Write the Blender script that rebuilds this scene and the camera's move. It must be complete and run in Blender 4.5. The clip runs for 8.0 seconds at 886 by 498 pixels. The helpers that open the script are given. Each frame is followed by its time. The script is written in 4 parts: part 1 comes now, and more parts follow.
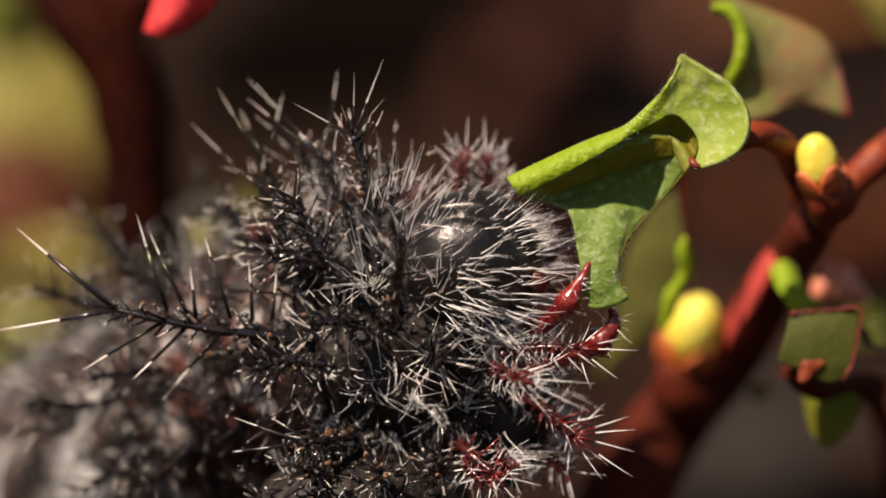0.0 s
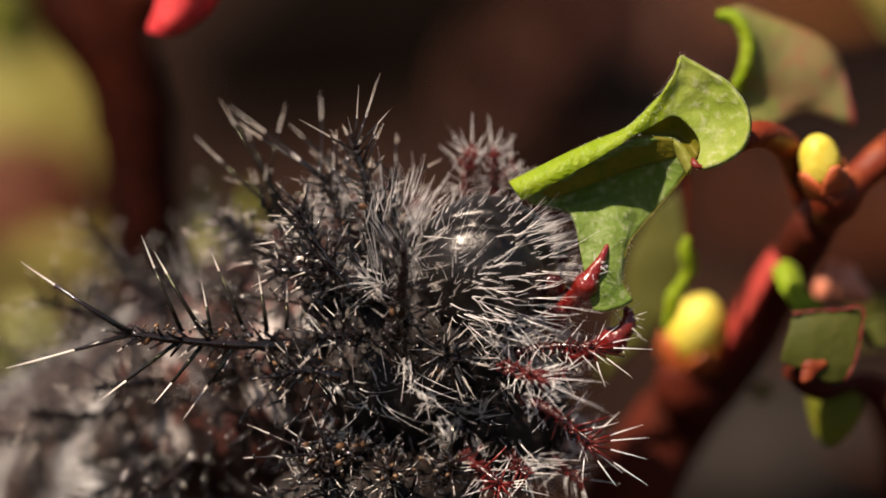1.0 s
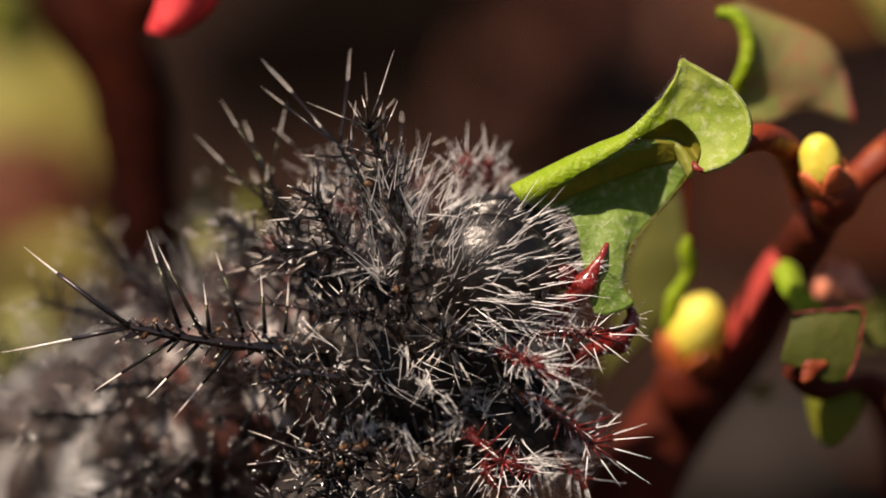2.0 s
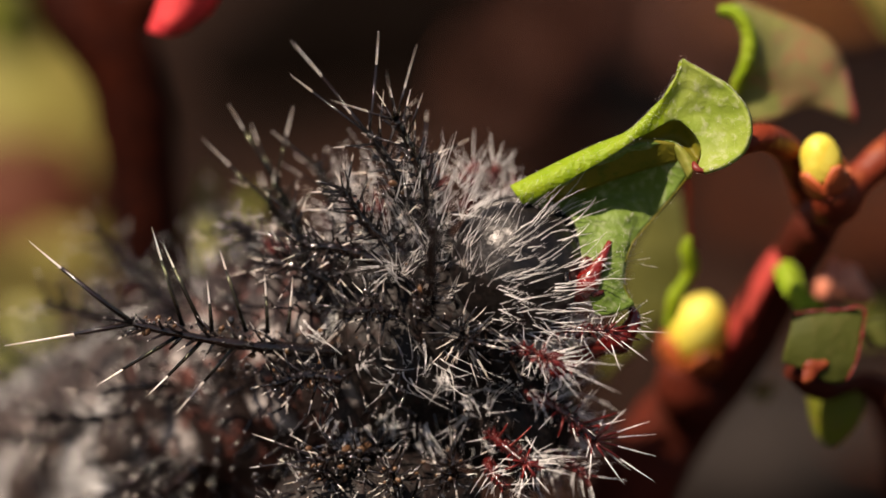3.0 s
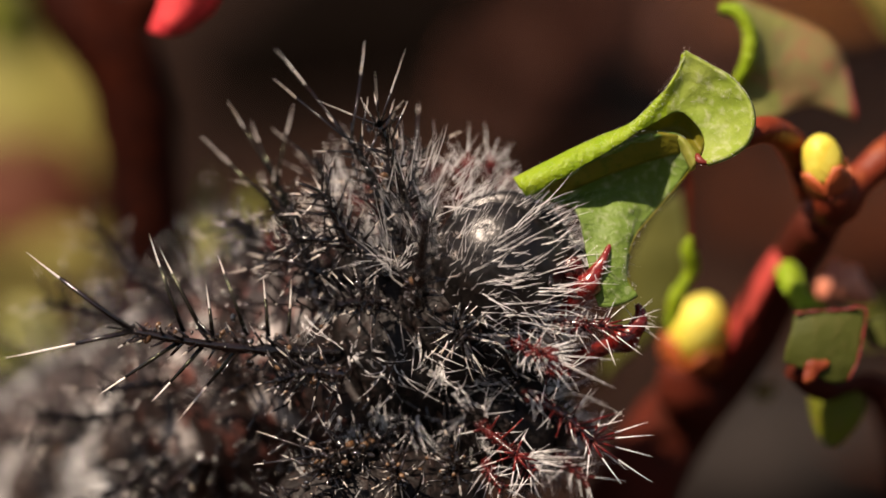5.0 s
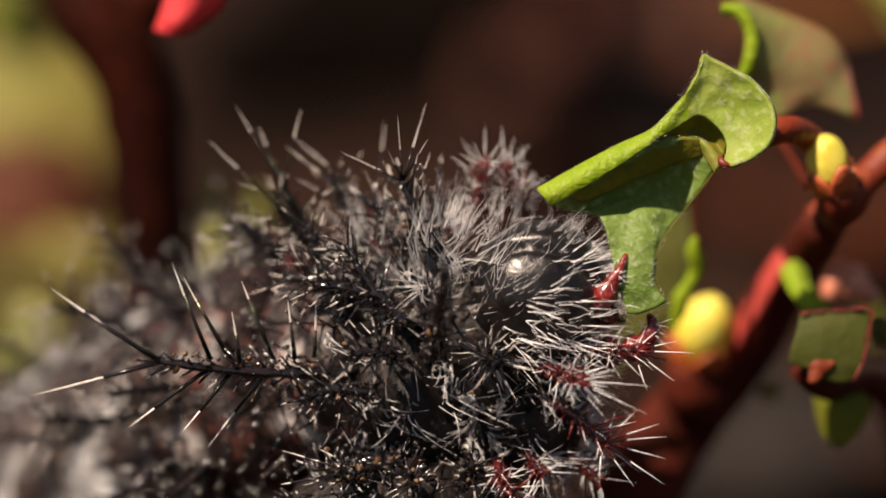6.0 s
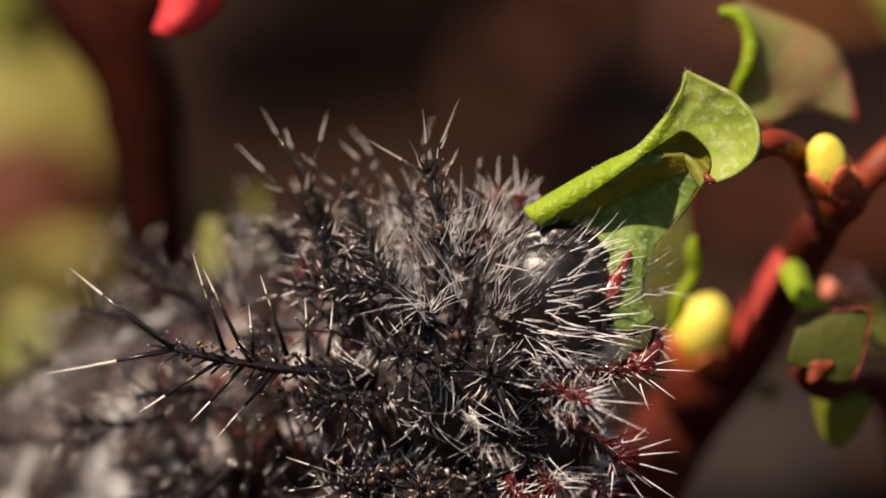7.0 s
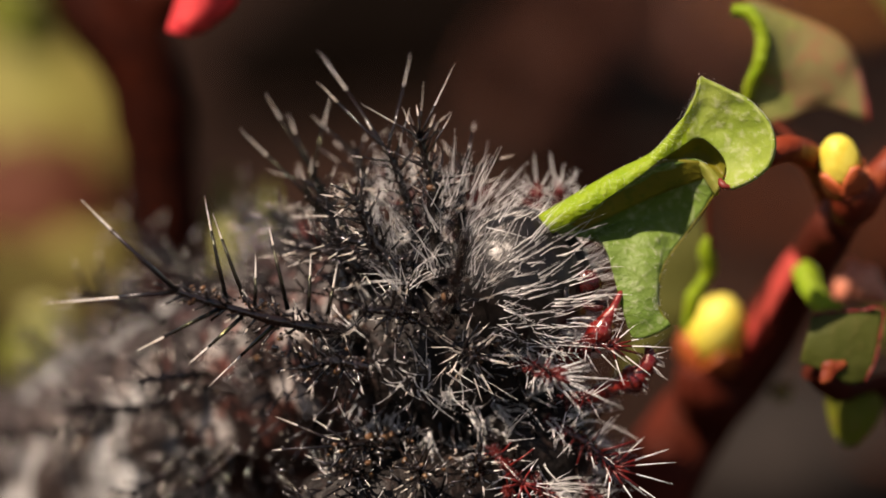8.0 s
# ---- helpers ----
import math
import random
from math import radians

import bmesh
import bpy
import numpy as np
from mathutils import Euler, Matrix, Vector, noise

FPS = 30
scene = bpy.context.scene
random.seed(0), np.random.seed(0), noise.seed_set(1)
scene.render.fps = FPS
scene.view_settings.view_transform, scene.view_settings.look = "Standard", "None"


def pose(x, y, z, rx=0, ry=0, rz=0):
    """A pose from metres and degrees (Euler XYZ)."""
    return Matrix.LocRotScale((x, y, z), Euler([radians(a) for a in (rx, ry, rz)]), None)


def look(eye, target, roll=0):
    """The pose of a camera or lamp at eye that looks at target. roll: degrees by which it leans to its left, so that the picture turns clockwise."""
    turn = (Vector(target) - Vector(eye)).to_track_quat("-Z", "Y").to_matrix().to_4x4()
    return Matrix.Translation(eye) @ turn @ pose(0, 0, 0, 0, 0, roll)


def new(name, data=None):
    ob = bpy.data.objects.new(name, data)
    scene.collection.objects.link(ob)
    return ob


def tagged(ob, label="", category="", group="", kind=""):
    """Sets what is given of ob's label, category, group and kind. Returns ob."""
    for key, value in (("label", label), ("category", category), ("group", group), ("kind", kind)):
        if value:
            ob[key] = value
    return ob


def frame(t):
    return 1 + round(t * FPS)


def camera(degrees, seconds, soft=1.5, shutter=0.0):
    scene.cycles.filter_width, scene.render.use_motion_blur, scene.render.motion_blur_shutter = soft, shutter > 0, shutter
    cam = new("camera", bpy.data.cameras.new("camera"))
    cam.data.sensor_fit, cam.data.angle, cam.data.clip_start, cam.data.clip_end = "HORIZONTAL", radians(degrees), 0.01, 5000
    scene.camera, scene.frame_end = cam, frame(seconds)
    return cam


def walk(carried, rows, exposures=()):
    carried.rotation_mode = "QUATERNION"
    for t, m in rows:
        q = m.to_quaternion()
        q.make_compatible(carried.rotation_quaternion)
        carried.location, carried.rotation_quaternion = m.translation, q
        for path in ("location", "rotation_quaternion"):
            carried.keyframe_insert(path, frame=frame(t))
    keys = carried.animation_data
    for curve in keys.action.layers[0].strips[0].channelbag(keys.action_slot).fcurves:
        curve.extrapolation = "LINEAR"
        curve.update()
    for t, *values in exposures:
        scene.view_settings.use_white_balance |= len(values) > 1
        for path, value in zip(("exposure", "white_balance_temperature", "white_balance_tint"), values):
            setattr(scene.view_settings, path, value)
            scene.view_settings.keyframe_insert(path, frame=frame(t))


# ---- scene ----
# A small spiny caterpillar feeding on a low shrub. Lengths in the building code are millimetres.
MM = 0.001
TILT = radians(15)
AWAY = np.array((0, math.cos(TILT), -math.sin(TILT)))   # the way the camera looks
RISE = np.array((0, math.sin(TILT), math.cos(TILT)))    # up, square to it
SIDE = np.array((1.0, 0, 0))
HEART = np.array((0, 0, 22.0))
EYE = HEART - 70 * AWAY

# ---- camera ----
cam = camera(16, 8.0, soft=1.65, shutter=0.5)
cam.data.dof.use_dof = True
cam.data.dof.focus_distance = 0.0697
cam.data.dof.aperture_fstop = 27
PAN = [(0, -.062), (.5, -.02), (1, -.015), (1.5, -.015), (1.7, -.015), (2.8, .012), (3, .01), (3.5, 0), (4, 0), (4.5, .03), (4.7, .03),
       (5.8, .06), (6, .13), (6.5, .025),
       (7, .112), (7.5, .13), (8, .352)]
walk(cam, [(t, pose(*(EYE * MM), 75, 0, p)) for t, p in PAN], [(0, .68, 8050, 21), (8, .68, 8050, 21)])

# ---- light ----
SUN = Vector((-.45, -.33, .83))
world = bpy.data.worlds.new("world")
scene.world = world
world.use_nodes = True
sky = world.node_tree.nodes.new("ShaderNodeTexSky")
sky.sky_type, sky.sun_disc = "NISHITA", False
sky.sun_elevation = math.asin(SUN.normalized().z)
sky.sun_rotation = math.atan2(SUN.x, SUN.y)
world.node_tree.links.new(sky.outputs[0], world.node_tree.nodes["Background"].inputs[0])
world.node_tree.nodes["Background"].inputs[1].default_value = 0.05
lamp = new("sun", bpy.data.lights.new("sun", "SUN"))
lamp.data.energy, lamp.data.angle, lamp.data.color = 4.9, radians(0.6), (1, .94, .85)
lamp.matrix_world = look(SUN, (0, 0, 0))


# ---- materials ----
def material(name, colour, other=None, rough=0.5, scale=900, fine=6000, bump=0.02, share=0.5, metal=0.0, specular=0.5, clear=0.0,
             glow_through=0.0, third=None, film=0.0, coat=0.0, bias=0.0, sheen=0.0):
    """Noise at two sizes blends colour with other (and third); bump in millimetres; glow_through: share of translucency."""
    m = bpy.data.materials.new(name)
    m.use_nodes = True
    nt = m.node_tree
    nodes, link = nt.nodes, nt.links.new
    p = nodes["Principled BSDF"]
    tc = nodes.new("ShaderNodeTexCoord")
    big, small = nodes.new("ShaderNodeTexNoise"), nodes.new("ShaderNodeTexNoise")
    for node, s in ((big, scale), (small, fine)):
        node.inputs["Scale"].default_value = s
        node.inputs["Detail"].default_value = 4
        link(tc.outputs["Object"], node.inputs["Vector"])
    ramp = nodes.new("ShaderNodeValToRGB")
    ramp.color_ramp.elements[0].position, ramp.color_ramp.elements[1].position = 0.5 + bias - share * .35, 0.5 + bias + share * .35
    ramp.color_ramp.elements[0].color = (*colour, 1)
    ramp.color_ramp.elements[1].color = (*(other or colour), 1)
    link(big.outputs["Fac"], ramp.inputs[0])
    mix = nodes.new("ShaderNodeMix")
    mix.data_type, mix.blend_type = "RGBA", "MIX"
    fac = nodes.new("ShaderNodeMapRange")
    fac.inputs["From Min"].default_value, fac.inputs["From Max"].default_value = .52, .72
    link(small.outputs["Fac"], fac.inputs["Value"])
    link(fac.outputs[0], mix.inputs["Factor"])
    link(ramp.outputs[0], mix.inputs["A"])
    mix.inputs["B"].default_value = (*(third or [c * .6 for c in colour]), 1)
    link(mix.outputs["Result"], p.inputs["Base Color"])
    rr = nodes.new("ShaderNodeMapRange")
    rr.inputs["To Min"].default_value, rr.inputs["To Max"].default_value = max(.03, rough - .12), min(1, rough + .12)
    link(small.outputs["Fac"], rr.inputs["Value"])
    link(rr.outputs[0], p.inputs["Roughness"])
    p.inputs["Metallic"].default_value = metal
    p.inputs["Specular IOR Level"].default_value = specular
    p.inputs["Transmission Weight"].default_value = clear
    p.inputs["Coat Weight"].default_value = coat
    p.inputs["Coat Roughness"].default_value = .12
    p.inputs["Sheen Weight"].default_value = sheen
    p.inputs["Sheen Roughness"].default_value = .35
    p.inputs["Thin Film Thickness"].default_value = film
    if bump:
        b = nodes.new("ShaderNodeBump")
        b.inputs["Strength"].default_value, b.inputs["Distance"].default_value = .8, bump * MM
        link(small.outputs["Fac"], b.inputs["Height"])
        link(b.outputs[0], p.inputs["Normal"])
    if glow_through:
        tr, blend = nodes.new("ShaderNodeBsdfTranslucent"), nodes.new("ShaderNodeMixShader")
        link(mix.outputs["Result"], tr.inputs["Color"])
        blend.inputs[0].default_value = glow_through
        link(p.outputs[0], blend.inputs[1])
        link(tr.outputs[0], blend.inputs[2])
        link(blend.outputs[0], nodes["Material Output"].inputs["Surface"])
    return m


SOIL = material("soil", (.006, .0036, .0026), (.028, .0128, .0082), rough=.95, scale=70, fine=400, bump=1.0, share=.45, third=(.009, .005, .0037), specular=.06)
STONE = material("stone", (.016, .0138, .013), (.028, .0225, .02), rough=.9, scale=120, fine=700, bump=.3, specular=.08)
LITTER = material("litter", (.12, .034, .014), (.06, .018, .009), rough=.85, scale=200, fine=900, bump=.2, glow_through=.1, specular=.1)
BARK = material("red bark", (.085, .013, .006), (.038, .008, .004), rough=.7, scale=420, fine=2600, bump=.08, third=(.065, .012, .006), specular=.1)
BARK_FAR = material("brown bark", (.022, .0036, .0014), (.006, .0014, .001), rough=.75, scale=300, fine=2500, bump=.06, specular=.05, third=(.045, .008, .003))
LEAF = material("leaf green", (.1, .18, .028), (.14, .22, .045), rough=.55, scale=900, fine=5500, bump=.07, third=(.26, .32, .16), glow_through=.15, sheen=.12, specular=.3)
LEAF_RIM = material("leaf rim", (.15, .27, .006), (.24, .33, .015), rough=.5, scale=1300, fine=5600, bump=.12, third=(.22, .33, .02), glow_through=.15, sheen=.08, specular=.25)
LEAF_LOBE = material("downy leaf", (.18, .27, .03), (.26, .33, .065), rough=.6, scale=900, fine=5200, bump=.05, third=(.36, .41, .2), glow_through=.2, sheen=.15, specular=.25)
LEAF_THROAT = material("leaf base", (.3, .32, .05), (.38, .38, .1), rough=.5, scale=900, fine=5000, bump=.05, third=(.25, .3, .04), glow_through=.45)
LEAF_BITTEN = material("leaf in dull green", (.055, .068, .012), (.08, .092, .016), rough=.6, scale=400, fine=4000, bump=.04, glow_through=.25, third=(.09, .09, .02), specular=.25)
LEAF_LOW = material("leaf in olive", (.13, .15, .008), (.17, .18, .012), rough=.6, scale=400, fine=4000, bump=.04, glow_through=.3, third=(.16, .14, .02), specular=.25)
LEAF_DIM = material("leaf dull", (.15, .18, .02), (.22, .24, .03), rough=.6, scale=400, fine=4000, bump=.04, glow_through=.3, third=(.17, .2, .05))
LEAF_RUST = material("leaf rust", (.3, .21, .09), (.25, .25, .09), rough=.55, scale=500, fine=3000, bump=.04, third=(.36, .14, .08), glow_through=.35)
LEAF_YELLOW = material("leaf olive", (.22, .21, .045), (.28, .22, .07), rough=.6, scale=200, fine=3000, bump=.04, glow_through=.35, specular=.2)
PINK = material("young pink leaf", (.7, .035, .05), (.75, .09, .09), rough=.4, scale=400, fine=3000, bump=.03, glow_through=.3, specular=.2)
BRACT = material("crimson bract", (.5, .07, .055), (.38, .045, .04), rough=.5, scale=400, fine=3000, bump=.03, glow_through=.25, specular=.2)
YELLOW = material("yellow bud", (.72, .62, .06), (.8, .72, .16), rough=.5, scale=500, fine=3500, bump=.05, third=(.68, .5, .04), glow_through=.15)
SCALE_RED = material("bud scale", (.5, .12, .03), (.38, .07, .025), rough=.45, scale=600, fine=4000, bump=.04)
RED_EDGE = material("leaf margin", (.2, .022, .014), (.13, .014, .01), rough=.5, scale=800, fine=5000, bump=.03)
SKIN = material("caterpillar skin", (.012, .006, .005), (.38, .35, .335), rough=.5, scale=420, fine=2200, bump=.12, share=.14, third=(.085, .022, .015), bias=.06)
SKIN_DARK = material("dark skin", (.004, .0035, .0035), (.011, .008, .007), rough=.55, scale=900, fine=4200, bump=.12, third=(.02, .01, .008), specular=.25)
HORN = material("black horn", (.005, .0045, .0045), (.014, .008, .007), rough=.14, scale=900, fine=7000, bump=.035, coat=.15, specular=.8)
SPINE = material("black spine", (.006, .005, .005), (.012, .009, .008), rough=.15, scale=1500, fine=9000, bump=.02, film=225, coat=.12)
RED_HORN = material("red horn", (.075, .006, .005), (.018, .003, .003), rough=.25, scale=1500, fine=8000, bump=.06, coat=.4)
HAIR = material("white hair", (.94, .95, .96), (.86, .86, .86), rough=.3, scale=1500, fine=9000, bump=0, third=(.93, .91, .89), glow_through=.15)
TIP = material("pale spine tip", (.8, .74, .68), (.9, .88, .86), rough=.22, scale=900, fine=9000, bump=0, third=(.72, .56, .4), glow_through=.2)
HEAD = material("head capsule", (.003, .0026, .0026), (.006, .0045, .004), rough=.36, scale=1100, fine=5000, bump=.035, third=(.012, .008, .007), specular=.5)
LITTER_BROWN = material("brown litter", (.2, .085, .06), (.15, .06, .04), rough=.85, scale=200, fine=900, bump=.2, glow_through=.1, specular=.1)
# Brighter copy of the litter, with sunlight put into the colour.
LITTER_SUN = material("sunlit litter", (.5, .2, .06), (.38, .14, .045), rough=.8, scale=200, fine=900, bump=.2, glow_through=.2, specular=.1)
PETIOLE = material("red petiole", (.2, .03, .011), (.095, .014, .006), rough=.5, scale=420, fine=2600, bump=.09, third=(.26, .06, .018), specular=.25)
LEG = material("red leg", (.2, .011, .008), (.08, .005, .005), rough=.28, scale=1300, fine=5000, bump=.08, coat=.6, third=(.22, .02, .012))
# Darkened copy of the dull leaf: its shade is put into the colour.
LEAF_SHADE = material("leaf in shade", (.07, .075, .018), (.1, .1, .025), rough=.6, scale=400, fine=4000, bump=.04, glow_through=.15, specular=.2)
# Both darker than any real stone: deep shade is put into the colour.
SHADE_MOUND = material("black-brown shade mound", (.0024, .0015, .0011), (.0045, .0028, .002), rough=.95, scale=120, fine=700, bump=.3, specular=.02)
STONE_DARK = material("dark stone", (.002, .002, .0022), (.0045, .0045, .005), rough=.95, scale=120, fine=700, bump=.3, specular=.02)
LEAF_OLIVE = material("leaf olive green", (.24, .27, .07), (.32, .3, .1), rough=.55, scale=500, fine=4000, bump=.05, glow_through=.35)
SKIN_REAR = material("pale skin", (.022, .014, .012), (.58, .59, .59), rough=.5, scale=300, fine=1500, bump=.15, share=.16, third=(.085, .058, .048), bias=.002)
TAN = material("tan leaf", (.11, .03, .012), (.06, .016, .008), rough=.7, scale=200, fine=2500, bump=.05, glow_through=.3, specular=.2)
SCALE_PINK = material("pink scale", (.8, .32, .2), (.65, .2, .12), rough=.5, scale=600, fine=4000, bump=.05, glow_through=.2)
RED_SPINE = material("red spine", (.15, .007, .006), (.07, .005, .004), rough=.3, scale=1500, fine=9000, bump=.02, coat=.3, third=(.2, .012, .008))
LEAF_AMBER = material("amber midrib", (.2, .2, .015), (.27, .22, .025), rough=.5, scale=700, fine=5000, bump=.05, third=(.14, .18, .015), glow_through=.4)
GLINT = material("glossy wart", (.008, .007, .007), (.03, .022, .018), rough=.13, scale=3000, fine=9000, bump=.01, specular=1.0, coat=1.0)
CRUMB = material("tan crumb", (.13, .066, .027), (.07, .03, .012), rough=.4, scale=2000, fine=9000, bump=.03)


# ---- building ----
def stage(u, v, w):
    """A direction: across, up and away."""
    return u * SIDE + v * RISE + w * AWAY


def unit(v):
    v = np.asarray(v, float)
    return v / max(1e-9, np.linalg.norm(v))


def across(d):
    a = np.cross(d, (0, 0, 1) if abs(d[2]) < .9 else (1, 0, 0))
    a = unit(a)
    return a, np.cross(d, a)


class Shape:
    """Collects points and faces, in millimetres of the world."""

    def __init__(self):
        self.points, self.faces, self.slots = [], [], []

    def tube(self, path, radii, sides=6, slot=0, cap=True):
        path = [np.asarray(p, float) for p in path]
        start = len(self.points)
        a, b = across(unit(path[-1] - path[0]))
        for i, p in enumerate(path):
            d = unit(path[min(i + 1, len(path) - 1)] - path[max(i - 1, 0)])
            a = unit(a - d * np.dot(a, d))
            b = np.cross(d, a)
            for k in range(sides):
                w = 2 * math.pi * k / sides
                self.points.append(p + radii[i] * (math.cos(w) * a + math.sin(w) * b))
        for i in range(len(path) - 1):
            for k in range(sides):
                q, r = start + i * sides, start + (i + 1) * sides
                self.faces.append((q + k, q + (k + 1) % sides, r + (k + 1) % sides, r + k))
                self.slots.append(slot)
        if cap:
            self.faces.append(tuple(range(start + sides - 1, start - 1, -1)))
            end = start + (len(path) - 1) * sides
            self.faces.append(tuple(range(end, end + sides)))
            self.slots += [slot, slot]

    def blob(self, centre, axes, rings=8, sides=12, slot=0, rough=0.0, size=1.0):
        """An ellipsoid with three half axes (vectors), roughened by noise."""
        start = len(self.points)
        c = np.asarray(centre, float)
        x, y, z = [np.asarray(v, float) for v in axes]
        for i in range(rings + 1):
            th = math.pi * i / rings
            for k in range(sides):
                ph = 2 * math.pi * k / sides
                d = math.sin(th) * math.cos(ph) * x + math.sin(th) * math.sin(ph) * y + math.cos(th) * z
                if rough:
                    d = d * (1 + rough * noise.noise(Vector((c + d) * size)))
                self.points.append(c + d)
        for i in range(rings):
            for k in range(sides):
                q, r = start + i * sides, start + (i + 1) * sides
                self.faces.append((q + k, r + k, r + (k + 1) % sides, q + (k + 1) % sides))
                self.slots.append(slot)

    def sheet(self, curves, rows=14, cols=18, slot=0, wave=0.0, size=1.0, second=99):
        """A smooth surface through a few curves, each of a few points."""
        grid = [[spline(c, k / cols) for k in range(cols + 1)] for c in curves]
        start = len(self.points)
        for i in range(rows + 1):
            for k in range(cols + 1):
                p = spline([g[k] for g in grid], i / rows)
                if wave:
                    p = p + AWAY * wave * noise.noise(Vector(p * size))
                self.points.append(p)
        n = cols + 1
        for i in range(rows):
            for k in range(cols):
                q = start + i * n + k
                self.faces.append((q, q + 1, q + n + 1, q + n))
                self.slots.append(1 if i + 6 * noise.noise(Vector((k * .23, i * .23, 7))) + 1.5 * noise.noise(Vector((k * .8, i * .8, 3))) >= second else slot)

    def hair(self, root, way, length, radius, bend=(0, 0, 0), slot=0, steps=3, sides=3):
        root, way, bend = np.asarray(root, float), unit(way), np.asarray(bend, float)
        path = [root + way * length * s + bend * length * s * s for s in np.linspace(0, 1, steps + 1)]
        self.tube(path, [radius * (1 - .85 * s) for s in np.linspace(0, 1, steps + 1)], sides, slot, cap=False)


def spline(points, s):
    """A point of the smooth curve through the points, s from 0 to 1."""
    p = [np.asarray(q, float) for q in points]
    n = len(p) - 1
    i = min(int(s * n), n - 1)
    u = s * n - i
    a, b = p[i], p[i + 1]
    m0 = (b - p[i - 1]) / 2 if i else b - a
    m1 = (p[i + 2] - a) / 2 if i + 2 <= n else b - a
    return (2*u**3-3*u*u+1)*a + (u**3-2*u*u+u)*m0 + (3*u*u-2*u**3)*b + (u**3-u*u)*m1


PIVOT = {}


def thing(name, base, label, category, group=""):
    ob = new(name)
    ob.empty_display_size = .002
    ob.location = Vector(base) * MM
    PIVOT[ob.name] = np.asarray(base, float)
    return tagged(ob, label, category, group)


def part(name, shape, mats, parent=None, label="", pivot=None, smooth=True, thick=0.0):
    """Links a shape as one mesh under a thing or a part; pivot, for what turns, is its own origin."""
    base = PIVOT[parent.name] if parent else np.zeros(3)
    piv = base if pivot is None else np.asarray(pivot, float)
    me = bpy.data.meshes.new(name)
    me.from_pydata([tuple((np.asarray(p) - piv) * MM) for p in shape.points], [], shape.faces)
    for m in (mats if isinstance(mats, (list, tuple)) else [mats]):
        me.materials.append(m)
    me.polygons.foreach_set("material_index", shape.slots)
    me.polygons.foreach_set("use_smooth", [smooth] * len(me.polygons))
    me.update()
    ob = new(name, me)
    ob.parent = parent
    ob.location = Vector((piv - base) * MM)
    PIVOT[ob.name] = piv
    if thick:
        mod = ob.modifiers.new("thickness", "SOLIDIFY")
        mod.thickness, mod.offset = thick * MM, 0
    return tagged(ob, label) if label else ob


# ---- ground ----
def build_ground():
    s = Shape()
    n, reach = 90, 1.0
    steps = [math.copysign(abs(v) ** 3.2, v) * 400000 + v * 250 for v in np.linspace(-1, 1, n + 1)]
    for y in steps:
        for x in steps:
            far = min(1, math.hypot(x, y) / 900)
            z = (noise.noise(Vector((x / 45, y / 45, 3))) * 3 + noise.noise(Vector((x / 11, y / 11, 8))) * 1.2) * (1 - far)
            s.points.append(np.array((x, y + 80, z - 2)))
    for i in range(n):
        for k in range(n):
            q = i * (n + 1) + k
            s.faces.append((q, q + 1, q + n + 2, q + n + 1))
            s.slots.append(0)
    tagged(part("ground", s, SOIL), "bare dark brown soil with rusty patches", "ground", kind="structure")


build_ground()


def dead_leaf(centre, length, width, turn, lift, mat, label):
    """A curled fallen leaf on the soil."""
    c = np.asarray(centre, float)
    t = radians(turn)
    a, b = np.array((math.cos(t), math.sin(t), 0)), np.array((-math.sin(t), math.cos(t), 0))
    up = np.array((0, 0, 1.0))
    s = Shape()
    rows = []
    for u in (-1, -.5, 0, .5, 1):
        w = width * (1 - u * u * .85)
        rows.append([c + a * u * length + b * v * w + up * (lift * (.25 + v * v * .8 + u * u * .5)) for v in (-1, -.5, 0, .5, 1)])
    s.sheet(rows, 12, 12)
    leaf = thing("fallen_leaf", c, label, "leaf", "fallen leaves")
    part("blade", s, mat, leaf, thick=.25)
    rib = Shape()
    rib.tube([c + a * u * length * 1.15 + up * (lift * (.25 + u * u * .5) + .1) for u in (-1, -.5, 0, .5, 1)], [.5, .45, .4, .3, .15], 6)
    part("midrib", rib, BARK_FAR, leaf)


dead_leaf((-21.73, 96.98, -0.00), 4.2, 2.6, 20, 2, LITTER, "curled orange-brown dead leaf lying on soil")
dead_leaf((-17.87, 84.39, 0.00), 3.2, 1.6, -30, 1.5, LITTER, "small brown dead leaf lying on soil")
dead_leaf((5.40, 122.99, 0.00), 20, 2.3, 80, 2, LITTER_BROWN, "long brown dead leaf lying on soil")
dead_leaf((15.38, 127.75, -0.00), 12, 2.4, 86, 2, LITTER_BROWN, "long brown dead leaf lying on soil")
dead_leaf((24.99, 145.02, -0.00), 6, 3.4, 10, 2, LITTER_SUN, "pale brown dead leaf on soil, sunlight put into its colour")
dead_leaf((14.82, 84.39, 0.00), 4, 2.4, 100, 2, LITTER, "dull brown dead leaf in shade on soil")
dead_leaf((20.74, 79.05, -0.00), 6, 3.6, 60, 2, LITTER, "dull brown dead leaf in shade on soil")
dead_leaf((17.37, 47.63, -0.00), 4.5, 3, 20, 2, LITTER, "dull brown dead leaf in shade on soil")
dead_leaf((-19.07, 67.80, 0.00), 3.4, 2.6, 10, 2.4, LEAF_YELLOW, "yellowing fallen leaf on soil")


def stone(centre, size, mat, label):
    s = Shape()
    s.blob(centre, [(size, 0, 0), (0, size * .8, 0), (0, 0, size * .5)], 12, 18, rough=.35, size=1.2 / size)
    tagged(part("stone", s, mat, pivot=centre), label, "stone", "stones")


